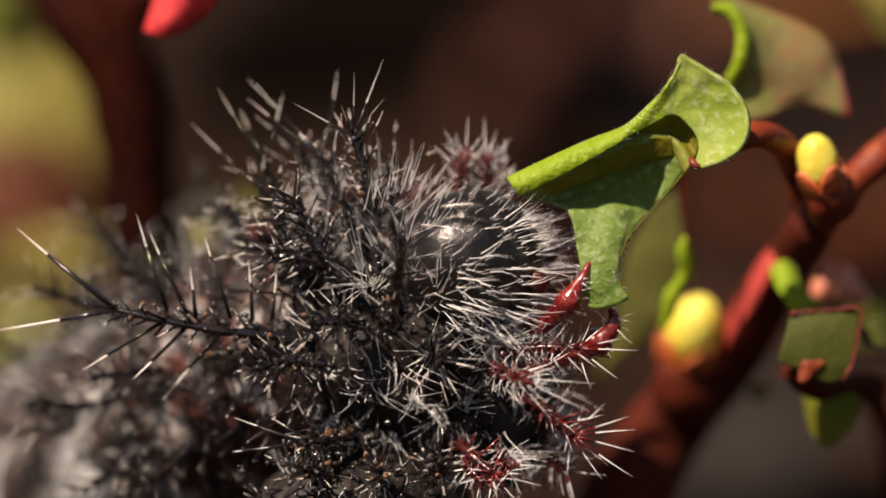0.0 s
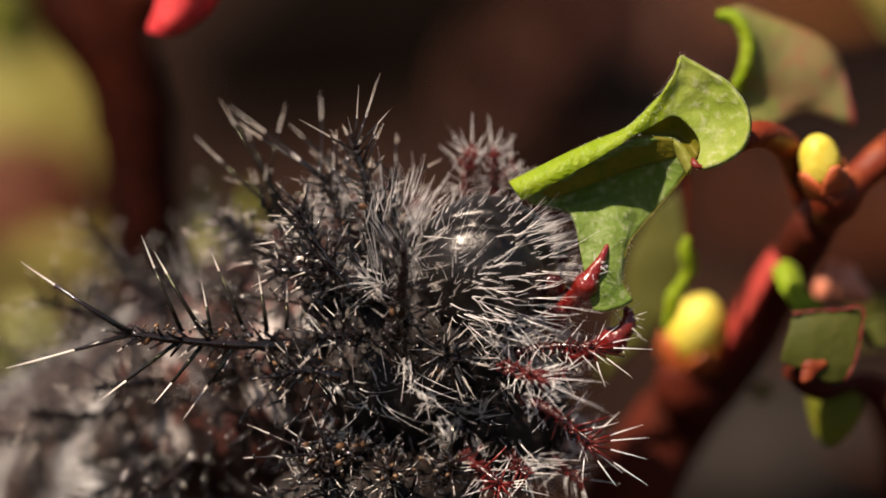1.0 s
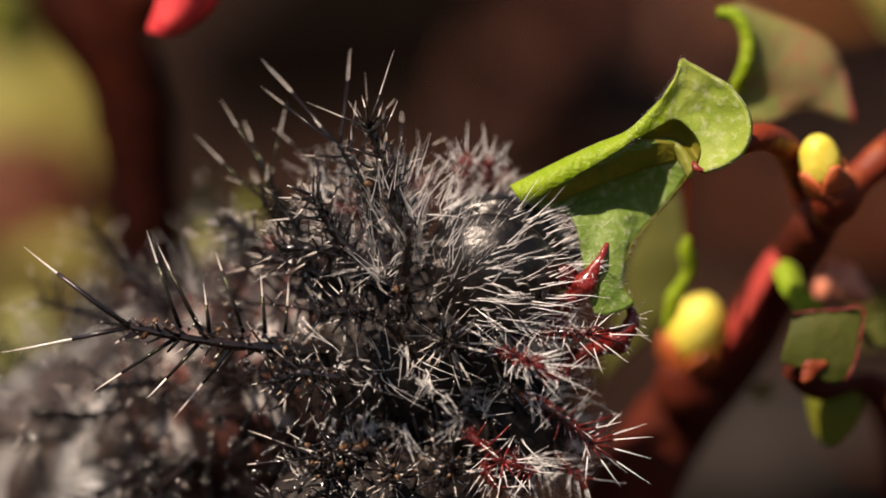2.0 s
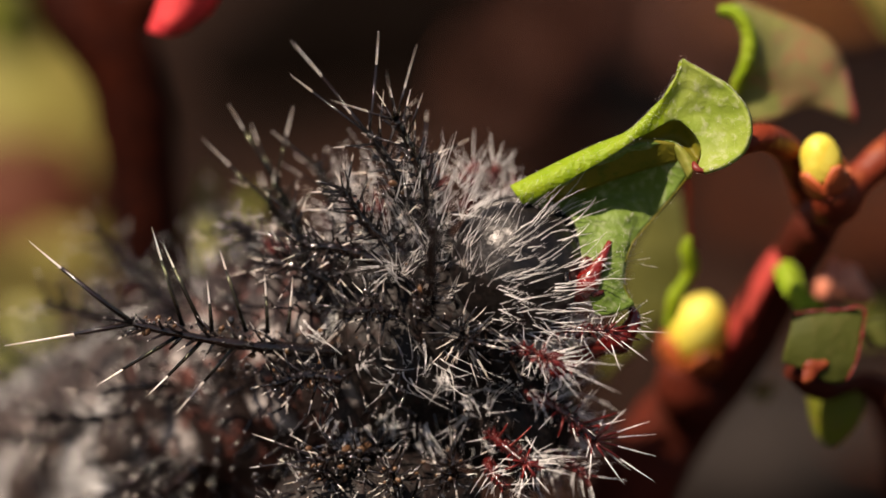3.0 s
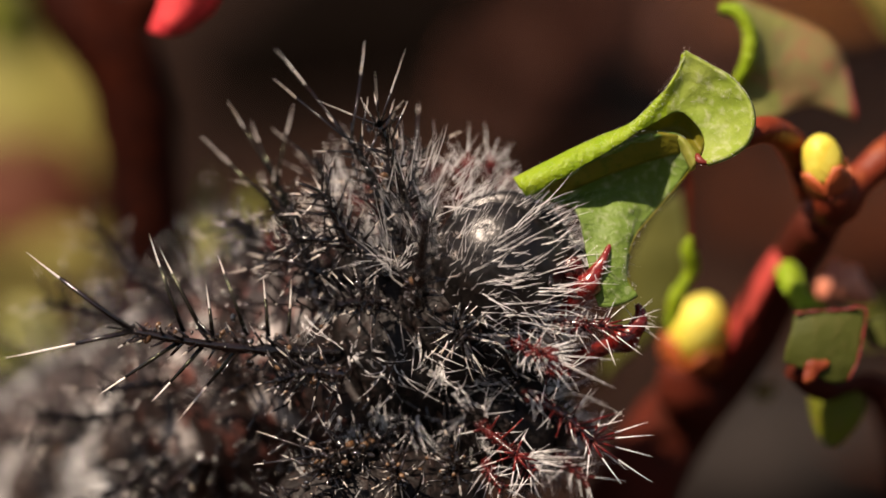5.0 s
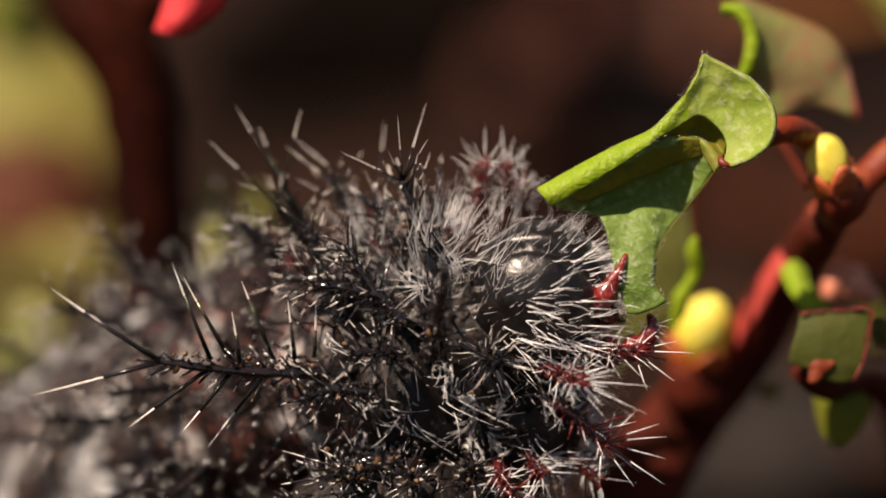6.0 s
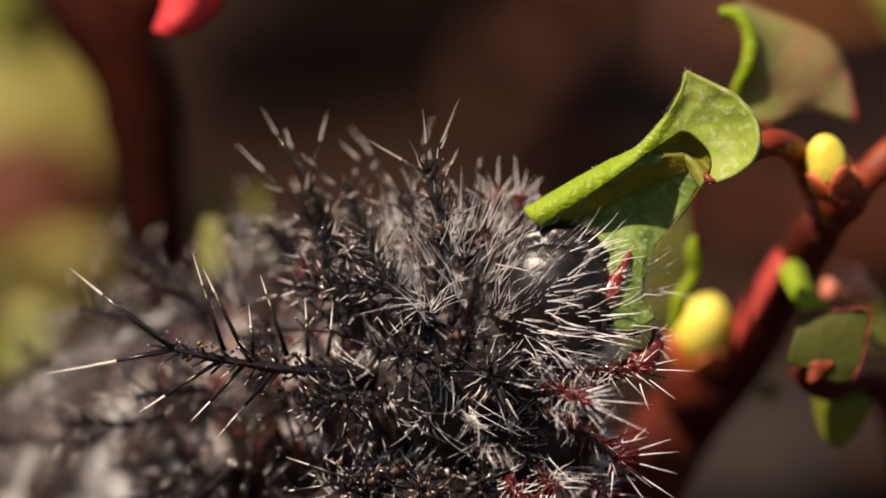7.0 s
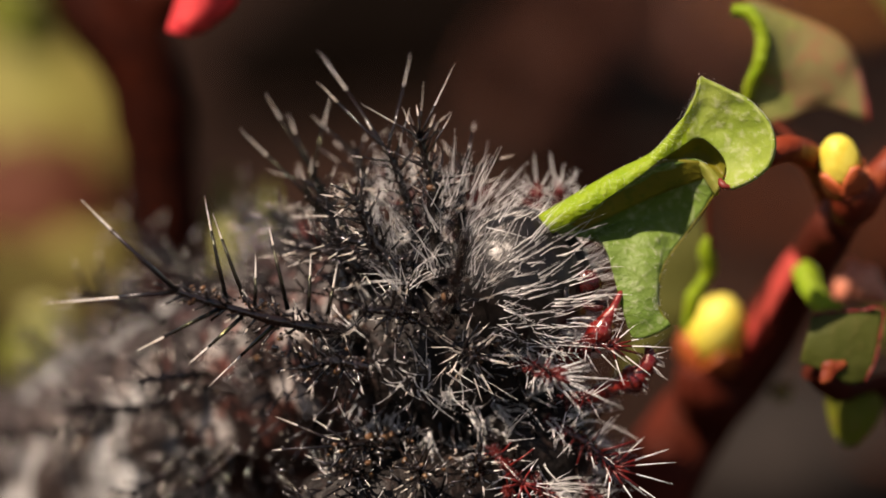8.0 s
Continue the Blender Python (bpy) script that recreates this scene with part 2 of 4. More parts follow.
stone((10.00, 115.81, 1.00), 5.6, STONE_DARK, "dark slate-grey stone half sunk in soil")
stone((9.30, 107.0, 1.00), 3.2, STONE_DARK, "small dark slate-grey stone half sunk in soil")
stone((13.46, 48.07, 1.00), 5.5, STONE, "dull grey-brown stone half sunk in soil")
# Two mounds added where the soil lies in deep shade.
stone((-7.00, 127.00, 0.00), 11.5, SHADE_MOUND, "large black-brown mound standing in for deep shade on soil")
stone((-3.00, 150.00, 0.00), 13, SHADE_MOUND, "large black-brown mound standing in for deep shade on soil")


# ---- shrub ----
def limb(path, radii, sides=14, lumps=.05, slot=0, shape=None, steps=26):
    s = shape or Shape()
    rr = []
    pts = []
    for i in range(steps + 1):
        u = i / steps
        p = spline(path, u)
        r = float(spline([np.array((x, 0, 0)) for x in radii], u)[0])
        pts.append(p)
        rr.append(r * (1 + lumps * noise.noise(Vector(p * 1.4))))
    s.tube(pts, rr, sides, slot)
    return s


def fuzz_on(ob, mat, count, length, seed, name="fuzz", lean=(0, 0, .2), first=None):
    """Short hairs on the faces of a part, or on the first of them."""
    rng = random.Random(seed)
    s = Shape()
    me = ob.data
    polys = list(me.polygons)[:first]
    for _ in range(count):
        f = rng.choice(polys)
        c = np.array(f.center) / MM + PIVOT[ob.name]
        nrm = np.array(f.normal)
        if np.dot(nrm, AWAY) > 0:
            nrm = -nrm
        jitter = np.array([rng.uniform(-.12, .12) for _ in range(3)])
        jitter -= nrm * np.dot(jitter, nrm)
        s.hair(c + jitter + nrm * .03, nrm + np.array([rng.uniform(-.6, .6) for _ in range(3)]) + lean, length * rng.uniform(.6, 1.3), .0065, steps=2)
    return tagged(part(name, s, mat, ob, "short white downy hairs"), kind="stuff")


def bud(parent, base, tip, radius, label, cover=.36):
    base, tip = np.asarray(base, float), np.asarray(tip, float)
    d = tip - base
    a, b = across(unit(d))
    s = Shape()
    s.blob((base + tip) / 2, [a * radius, b * radius, d * .52], 14, 18, rough=.08, size=1.5)
    ob = part("bud", s, YELLOW, parent, label)
    for k in range(4):
        w = k * math.pi / 2 + .5
        o = math.cos(w) * a + math.sin(w) * b
        e = unit(np.cross(d, o))
        sc = Shape()
        curves = []
        for u in (0, cover * .55, cover):
            c = base + d * (u - .08) + o * radius * (.75 + .55 * math.sin(u * 2.6))
            h = radius * (.8 if u == 0 else .75 if u < cover else .2)
            curves.append([c - e * h - o * .2 * radius, c, c + e * h - o * .2 * radius])
        sc.sheet(curves, 6, 6)
        part("bud_scale", sc, SCALE_RED, ob, thick=.06)
    return ob


def build_shrub():
    shrub = thing("shrub", (3.81, 23.54, 0.00), "low shrub with dark red stems, yellow buds and green leaves", "shrub")
    part("stem", limb([(3.50, 24.50, -1.00), (4.17, 6.32, 12.75), (5.52, 6.36, 15.62), (7.05, 6.09, 17.67), (8.21, 5.27, 20.04), (8.79, 3.67, 21.78)],
                      [1.2, 1.1, 1.0, .82, .6, .55], lumps=.06), BARK, shrub, "thick dark red woody stem")
    part("branch", limb([(8.58, 3.05, 21.80), (9.10, 3.11, 22.40), (9.89, 3.38, 23.01), (11.00, 3.99, 23.74), (12.81, 4.86, 24.69)], [.5, .58, .42, .4, .35], lumps=.22), PETIOLE, shrub)
    part("knot", limb([(8.86, 2.72, 22.12), (8.90, 2.45, 22.63), (8.87, 2.66, 23.04)], [.42, .5, .3], lumps=.3, steps=8), PETIOLE, shrub)
    bud(shrub, (8.79, 2.29, 22.80), (8.47, 2.41, 24.03), .47, "small yellow bud with a reddish base", .52)
    bud(shrub, (5.90, 5.29, 17.77), (6.33, 4.91, 19.47), .68, "plump yellow bud on an orange-red base", .5)
    part("bud_stalk", limb([(6.28, 5.59, 16.60), (5.79, 5.11, 17.11), (5.71, 4.98, 17.79)], [.75, .7, .5], steps=8), BARK, shrub)
    s = Shape()
    s.sheet([[(8.34, 5.18, 20.84), (8.27, 4.91, 20.63), (8.20, 5.26, 20.38)], [(7.78, 4.90, 20.59), (7.91, 4.42, 20.34), (7.88, 4.93, 19.91)],
             [(7.26, 4.86, 19.66), (7.47, 4.41, 19.51), (7.53, 4.93, 19.15)], [(6.87, 5.02, 18.70), (7.00, 4.66, 18.53), (7.10, 5.11, 18.28)], [(6.62, 5.38, 17.74), (6.67, 5.27, 17.70), (6.73, 5.35, 17.61)]])
    part("bract", s, BRACT, shrub, "narrow crimson bract beside a bud", thick=.1)
    for p, q, r in (((8.92, 4.04, 19.69), (9.25, 4.38, 20.59), .3), ((9.43, 4.24, 19.66), (9.68, 4.54, 20.38), .42), ((9.76, 4.31, 19.54), (9.99, 4.51, 19.90), .3)):
        part("side_bud", limb([p, (np.array(p) + np.array(q)) / 2, q], [r * .6, r, r * .4], steps=8, lumps=.4), SCALE_PINK, shrub, "small peach-pink side bud")
    # leaf with bitten edge
    leaf = Shape()
    leaf.sheet([[(8.01, 1.64, 20.02), (7.92, 1.45, 19.69), (7.80, 1.35, 19.31), (7.75, 1.36, 18.97)], [(8.47, 1.56, 20.10), (8.43, 1.36, 19.65), (8.36, 1.25, 19.14), (8.28, 1.26, 18.80)], [(9.05, 1.57, 20.12), (9.02, 1.35, 19.62), (8.95, 1.24, 19.08), (8.83, 1.19, 18.51)], [(9.62, 1.67, 20.13), (9.55, 1.43, 19.60), (9.42, 1.27, 19.00), (9.23, 1.26, 18.57)]], 16, 18, wave=.06)
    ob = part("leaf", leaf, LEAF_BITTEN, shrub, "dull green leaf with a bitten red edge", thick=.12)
    edge = Shape()
    edge.tube([spline([(7.99, 1.45, 20.08), (8.46, 1.47, 20.14), (9.04, 1.47, 20.16), (9.59, 1.48, 20.20), (9.55, 1.33, 19.63), (9.42, 1.17, 19.03), (9.20, 1.06, 18.61)], i / 24) for i in range(25)],
              [.034 + .014 * math.sin(i * 2.1) for i in range(25)], 6)
    part("margin", edge, RED_EDGE, ob, "thin dark red margin")
    spot = Shape()
    spot.blob((8.35, 1.07, 18.86), [stage(.3, .12, 0), stage(-.06, .18, 0), stage(0, 0, .05)], 10, 16, rough=.9, size=4)
    part("scar", spot, PETIOLE, ob, "orange-brown scar")
    s = Shape()
    s.sheet([[(7.77, 3.83, 20.46), (8.07, 3.79, 20.70), (8.37, 3.83, 20.46)], [(7.88, 3.45, 20.19), (8.11, 3.36, 20.35), (8.42, 3.51, 20.22)], [(8.07, 3.12, 19.92), (8.27, 3.02, 20.06), (8.55, 3.19, 20.01)], [(8.20, 2.86, 19.72), (8.51, 2.78, 19.80), (8.89, 2.88, 19.81)]])
    part("flap", s, LEAF_RIM, ob, "pale green turned-up flap", thick=.1)
    s = Shape()
    s.sheet([[(8.48, 2.82, 17.83), (8.96, 2.71, 17.81), (9.47, 2.84, 17.91)], [(8.57, 2.68, 17.32), (9.08, 2.51, 17.45), (9.83, 2.76, 17.60)], [(8.70, 2.57, 16.91), (9.16, 2.38, 16.98), (9.71, 2.63, 17.13)], [(8.88, 2.39, 16.64), (9.06, 2.38, 16.59), (9.30, 2.40, 16.67)]], wave=.06)
    part("leaf", s, LEAF_LOW, shrub, "small olive-green leaf on a red twig", thick=.12)
    part("leaf_stalk", limb([(7.99, 1.60, 18.70), (8.57, 1.99, 18.21), (9.29, 2.46, 18.03), (9.82, 2.96, 17.98), (10.35, 3.39, 17.65)], [.24, .3, .2, .26, .3], lumps=.45), BARK, shrub, "withered red-brown leaf base")
    s = Shape()
    s.sheet([[(9.88, 3.14, 19.42), (10.22, 2.97, 19.58), (10.78, 3.18, 19.57)], [(9.86, 3.06, 19.14), (10.25, 2.87, 19.17), (10.78, 3.06, 19.14)], [(9.99, 3.00, 18.91), (10.30, 2.79, 18.89), (10.78, 2.98, 18.81)]])
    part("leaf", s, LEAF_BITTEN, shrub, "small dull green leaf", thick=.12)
    part("twig", limb([(8.53, 5.09, 17.83), (8.98, 5.41, 17.45), (9.75, 5.87, 16.87), (10.50, 6.83, 16.57), (11.20, 7.52, 15.31), (11.56, 7.96, 13.05), (13.60, 17.63, -1.00)], [.12, .2, .16, .3, .32, .34, .4]), BARK, shrub)
    part("small_leaf", limb([(7.54, 5.87, 16.87), (7.81, 5.85, 16.80), (8.02, 5.91, 17.00)], [.1, .25, .1], steps=6), LEAF_YELLOW, shrub)
    # curled leaf behind
    s = Shape()
    s.sheet([[(6.48, 4.49, 26.58), (7.01, 4.21, 26.10), (7.08, 4.02, 25.41), (6.75, 4.18, 24.84), (7.19, 4.07, 23.85)], [(6.82, 5.11, 26.60), (7.75, 4.93, 25.89), (7.85, 4.43, 25.19), (7.72, 4.26, 24.55), (7.72, 4.11, 24.02)],
             [(7.16, 5.84, 26.40), (8.76, 5.66, 25.75), (8.97, 5.05, 25.20), (8.67, 4.58, 24.62), (8.47, 4.49, 24.26)], [(7.50, 6.54, 26.13), (9.06, 5.91, 25.50), (9.43, 5.46, 24.98), (9.52, 5.02, 24.52), (9.64, 4.69, 23.86)]], wave=.1, second=3)
    ob = swaying = part("leaf", s, [LEAF_OLIVE, LEAF_RUST], shrub, "curled leaf flushed rusty pink", thick=.12)
    edge = Shape()
    edge.tube([spline([(8.24, 5.82, 25.96), (8.92, 5.83, 25.61), (9.35, 5.38, 25.06), (9.51, 4.91, 24.48), (9.62, 4.59, 23.88)], i / 16) for i in range(17)], [.02, .03, .03, .04, .03, .05, .04, .05, .04, .06, .05, .06, .06, .07, .08, .07, .03], 8)
    part("margin", edge, RED_EDGE, ob, "thin dark red margin")
    part("rolled_edge", limb([(6.37, 4.40, 26.56), (6.75, 4.24, 26.53), (7.03, 4.11, 26.05), (6.98, 3.94, 25.42), (6.77, 4.03, 24.87), (6.66, 4.15, 24.17)], [.13, .17, .17, .16, .14, .1], 10), LEAF_RIM, ob,
         "bright green rolled edge")
    part("stalk", limb([(5.62, 3.58, 23.01), (5.71, 3.66, 22.53), (5.73, 3.55, 21.74), (5.80, 3.38, 21.11)], [.06, .09, .08, .1], lumps=.1), BARK, shrub, "thin dark dry stalk")
    part("petiole", limb([(7.25, 4.10, 23.98), (7.67, 3.54, 23.64), (8.29, 2.98, 22.70)], [.1, .12, .16]), BARK, shrub)
    part("thin_stem", limb([(5.72, 3.36, 21.39), (5.70, 3.46, 21.02), (5.79, 3.55, 20.58), (5.62, 3.55, 20.20), (5.45, 3.58, 19.89), (5.37, 3.58, 19.51), (5.21, 3.56, 19.06)], [.07, .2, .19, .15, .2, .16, .05]), LEAF_RIM, shrub, "thin green stalk")
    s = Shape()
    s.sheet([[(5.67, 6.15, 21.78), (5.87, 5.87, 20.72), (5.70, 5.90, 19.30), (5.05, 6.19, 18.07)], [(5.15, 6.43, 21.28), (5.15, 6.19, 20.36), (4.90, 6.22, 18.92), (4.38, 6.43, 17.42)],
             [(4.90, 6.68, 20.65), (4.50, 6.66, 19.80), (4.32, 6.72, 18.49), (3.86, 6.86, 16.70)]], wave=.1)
    part("leaf", s, LEAF_SHADE, shrub, "dim olive leaf, shade put into its colour", thick=.12)
    s = Shape()
    s.sheet([[(9.86, 10.53, 26.52), (10.56, 10.27, 25.57), (11.13, 10.05, 24.75)], [(10.71, 10.60, 26.80), (11.22, 9.92, 25.78), (11.70, 10.02, 24.61)], [(12.28, 11.59, 26.63), (12.56, 11.30, 25.52), (12.28, 10.96, 24.27)]])
    part("leaf", s, LEAF_YELLOW, shrub, "olive green leaf overhead", thick=.12)
    return shrub, swaying


shrub, swaying_leaf = build_shrub()


def build_eaten_leaf():
    piv = (6.53, 1.21, 24.18)
    part_empty = part("leaf", limb([(5.65, 0.87, 23.71), (6.05, 1.12, 23.87), (6.55, 1.38, 24.07), (7.16, 1.81, 24.13), (7.80, 2.75, 23.62), (8.15, 3.35, 22.88), (8.42, 3.60, 22.20)],
                                   [.12, .2, .28, .32, .34, .34, .34], 12), PETIOLE, shrub, "bright green folded leaf being eaten", pivot=piv)
    s = Shape()
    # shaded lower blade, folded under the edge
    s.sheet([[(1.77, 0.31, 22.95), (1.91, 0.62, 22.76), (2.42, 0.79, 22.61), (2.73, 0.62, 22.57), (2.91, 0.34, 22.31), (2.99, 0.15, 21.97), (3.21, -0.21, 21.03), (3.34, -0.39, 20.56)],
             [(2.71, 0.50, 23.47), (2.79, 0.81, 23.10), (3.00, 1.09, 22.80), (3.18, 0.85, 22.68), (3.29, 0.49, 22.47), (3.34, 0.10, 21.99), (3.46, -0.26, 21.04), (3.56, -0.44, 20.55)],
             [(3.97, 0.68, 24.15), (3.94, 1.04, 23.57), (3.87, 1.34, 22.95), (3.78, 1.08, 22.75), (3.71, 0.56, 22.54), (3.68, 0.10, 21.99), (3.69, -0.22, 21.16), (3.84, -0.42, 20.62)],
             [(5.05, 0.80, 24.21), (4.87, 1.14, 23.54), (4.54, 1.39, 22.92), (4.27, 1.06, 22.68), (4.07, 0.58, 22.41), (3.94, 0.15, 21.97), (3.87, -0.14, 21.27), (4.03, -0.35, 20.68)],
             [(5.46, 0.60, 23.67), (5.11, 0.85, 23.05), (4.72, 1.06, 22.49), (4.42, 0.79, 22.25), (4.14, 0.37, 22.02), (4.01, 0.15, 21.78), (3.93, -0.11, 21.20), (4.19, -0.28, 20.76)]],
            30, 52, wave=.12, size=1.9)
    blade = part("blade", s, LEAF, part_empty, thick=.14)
    # folded edge that runs on into a downy curled lobe
    rim = [(1.42, 0.38, 23.24), (2.09, 0.52, 23.56), (2.72, 0.65, 23.86), (3.34, 0.73, 24.14), (3.97, 0.75, 24.41), (4.37, 0.79, 24.75), (4.74, 0.85, 25.19), (5.01, 0.97, 25.61), (5.12, 1.01, 25.88), (5.19, 1.04, 26.07), (5.33, 0.99, 26.00), (5.73, 0.86, 25.80), (6.24, 0.68, 25.52), (6.59, 0.42, 25.10), (6.69, 0.20, 24.67), (6.55, 0.03, 24.25), (6.18, -0.05, 23.95), (5.68, -0.05, 23.75)]
    hem = [(1.68, 0.15, 22.93), (2.20, 0.17, 23.20), (2.80, 0.25, 23.53), (3.33, 0.34, 23.84), (3.81, 0.42, 24.13), (4.11, 0.52, 24.34), (4.44, 0.64, 24.48), (4.70, 0.76, 24.59), (4.83, 0.82, 24.66), (4.93, 0.85, 24.70), (5.04, 0.87, 24.71), (5.18, 0.87, 24.68), (5.34, 0.81, 24.57), (5.50, 0.73, 24.41), (5.61, 0.62, 24.24), (5.64, 0.51, 24.08), (5.61, 0.36, 23.93), (5.52, 0.17, 23.79)]
    sag = (-.14, -.16, -.16, -.14, -.1, -.06, -.02, .02, .03, .04, .07, .12, .18, .2, .2, .16, .1, .04)
    lines = [[np.array(p) * (1 - u) + np.array(q) * u + AWAY * d * math.sin(math.pi * u ** .9) for p, q, d in zip(rim, hem, sag)] for u in (0, .2, .4, .6, .8, 1)]
    s = Shape()
    s.sheet(lines, 24, 102, wave=.05, size=3.0)
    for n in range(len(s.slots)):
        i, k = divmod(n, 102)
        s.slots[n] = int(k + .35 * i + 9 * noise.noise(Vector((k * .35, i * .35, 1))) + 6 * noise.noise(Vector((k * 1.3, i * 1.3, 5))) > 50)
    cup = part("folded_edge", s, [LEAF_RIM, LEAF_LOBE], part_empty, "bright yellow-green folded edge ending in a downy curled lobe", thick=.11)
    s = Shape()
    s.sheet([[(4.22, 0.68, 24.35), (4.60, 0.85, 24.58), (4.99, 1.01, 24.81), (5.43, 0.99, 24.55), (5.74, 0.82, 24.11)], [(4.23, 0.80, 24.20), (4.62, 1.07, 24.26), (5.01, 1.24, 24.30), (5.39, 1.19, 24.11), (5.62, 0.85, 23.82)], [(4.29, 0.76, 24.08), (4.61, 0.87, 24.08), (4.99, 0.92, 24.07), (5.31, 0.83, 23.94), (5.53, 0.56, 23.69)]], 14, 24, wave=.05)
    part("hollow", s, LEAF_AMBER, part_empty, "shaded hollow behind the lobe", thick=.08)
    s = Shape()
    s.sheet([[(4.94, 0.85, 24.21), (5.13, 0.74, 24.18), (5.35, 0.62, 23.99), (5.50, 0.46, 23.73)], [(5.06, 0.78, 24.12), (5.20, 0.63, 24.03), (5.32, 0.52, 23.85), (5.43, 0.40, 23.62)], [(5.12, 0.83, 23.94), (5.21, 0.68, 23.78), (5.29, 0.59, 23.64), (5.40, 0.50, 23.47)]], 10, 16, wave=.04)
    part("leaf_base", s, LEAF_THROAT, part_empty, "pale yellowish translucent leaf base", thick=.08)
    s = Shape()
    s.tube([spline([(5.48, 0.57, 23.66), (5.07, 0.72, 23.05), (4.64, 0.54, 22.57), (4.38, 0.36, 22.30), (4.10, 0.12, 21.97), (3.94, -0.17, 21.28), (4.20, -0.33, 20.76)], i / 20) for i in range(21)], [.024, .022, .02] + [.013] * 18, 6)
    part("margin", s, LEAF_AMBER, part_empty, "thin yellowish margin")
    s = Shape()
    s.tube([spline([(5.45, 0.20, 23.92), (5.51, 0.05, 23.81), (5.66, 0.01, 23.77), (5.88, 0.02, 23.80)], i / 8) for i in range(9)], [.04, .07, .09, .08, .07, .05, .04, .03, .02], 8)
    part("red_tip", s, RED_EDGE, part_empty)
    s = Shape()
    s.sheet([[(1.96, 0.36, 23.14), (2.74, 0.50, 23.54), (3.29, 0.60, 23.87), (4.12, 0.74, 24.29), (5.04, 0.74, 24.23)], [(2.21, 0.47, 22.98), (2.91, 0.60, 23.26), (3.48, 0.70, 23.52), (4.36, 0.83, 23.88), (5.13, 0.76, 24.05)], [(2.41, 0.63, 22.86), (3.01, 0.75, 23.07), (3.59, 0.86, 23.29), (4.48, 0.96, 23.59), (5.18, 0.80, 23.82)]], 8, 24, wave=.05)
    part("midrib", s, LEAF_AMBER, part_empty, "broad amber-yellow translucent midrib", thick=.06)
    fuzz_on(cup, HAIR, 2800, .032, 4, first=102 * 19)
    fuzz_on(blade, HAIR, 2800, .04, 6)
    return part_empty


eaten_leaf = build_eaten_leaf()


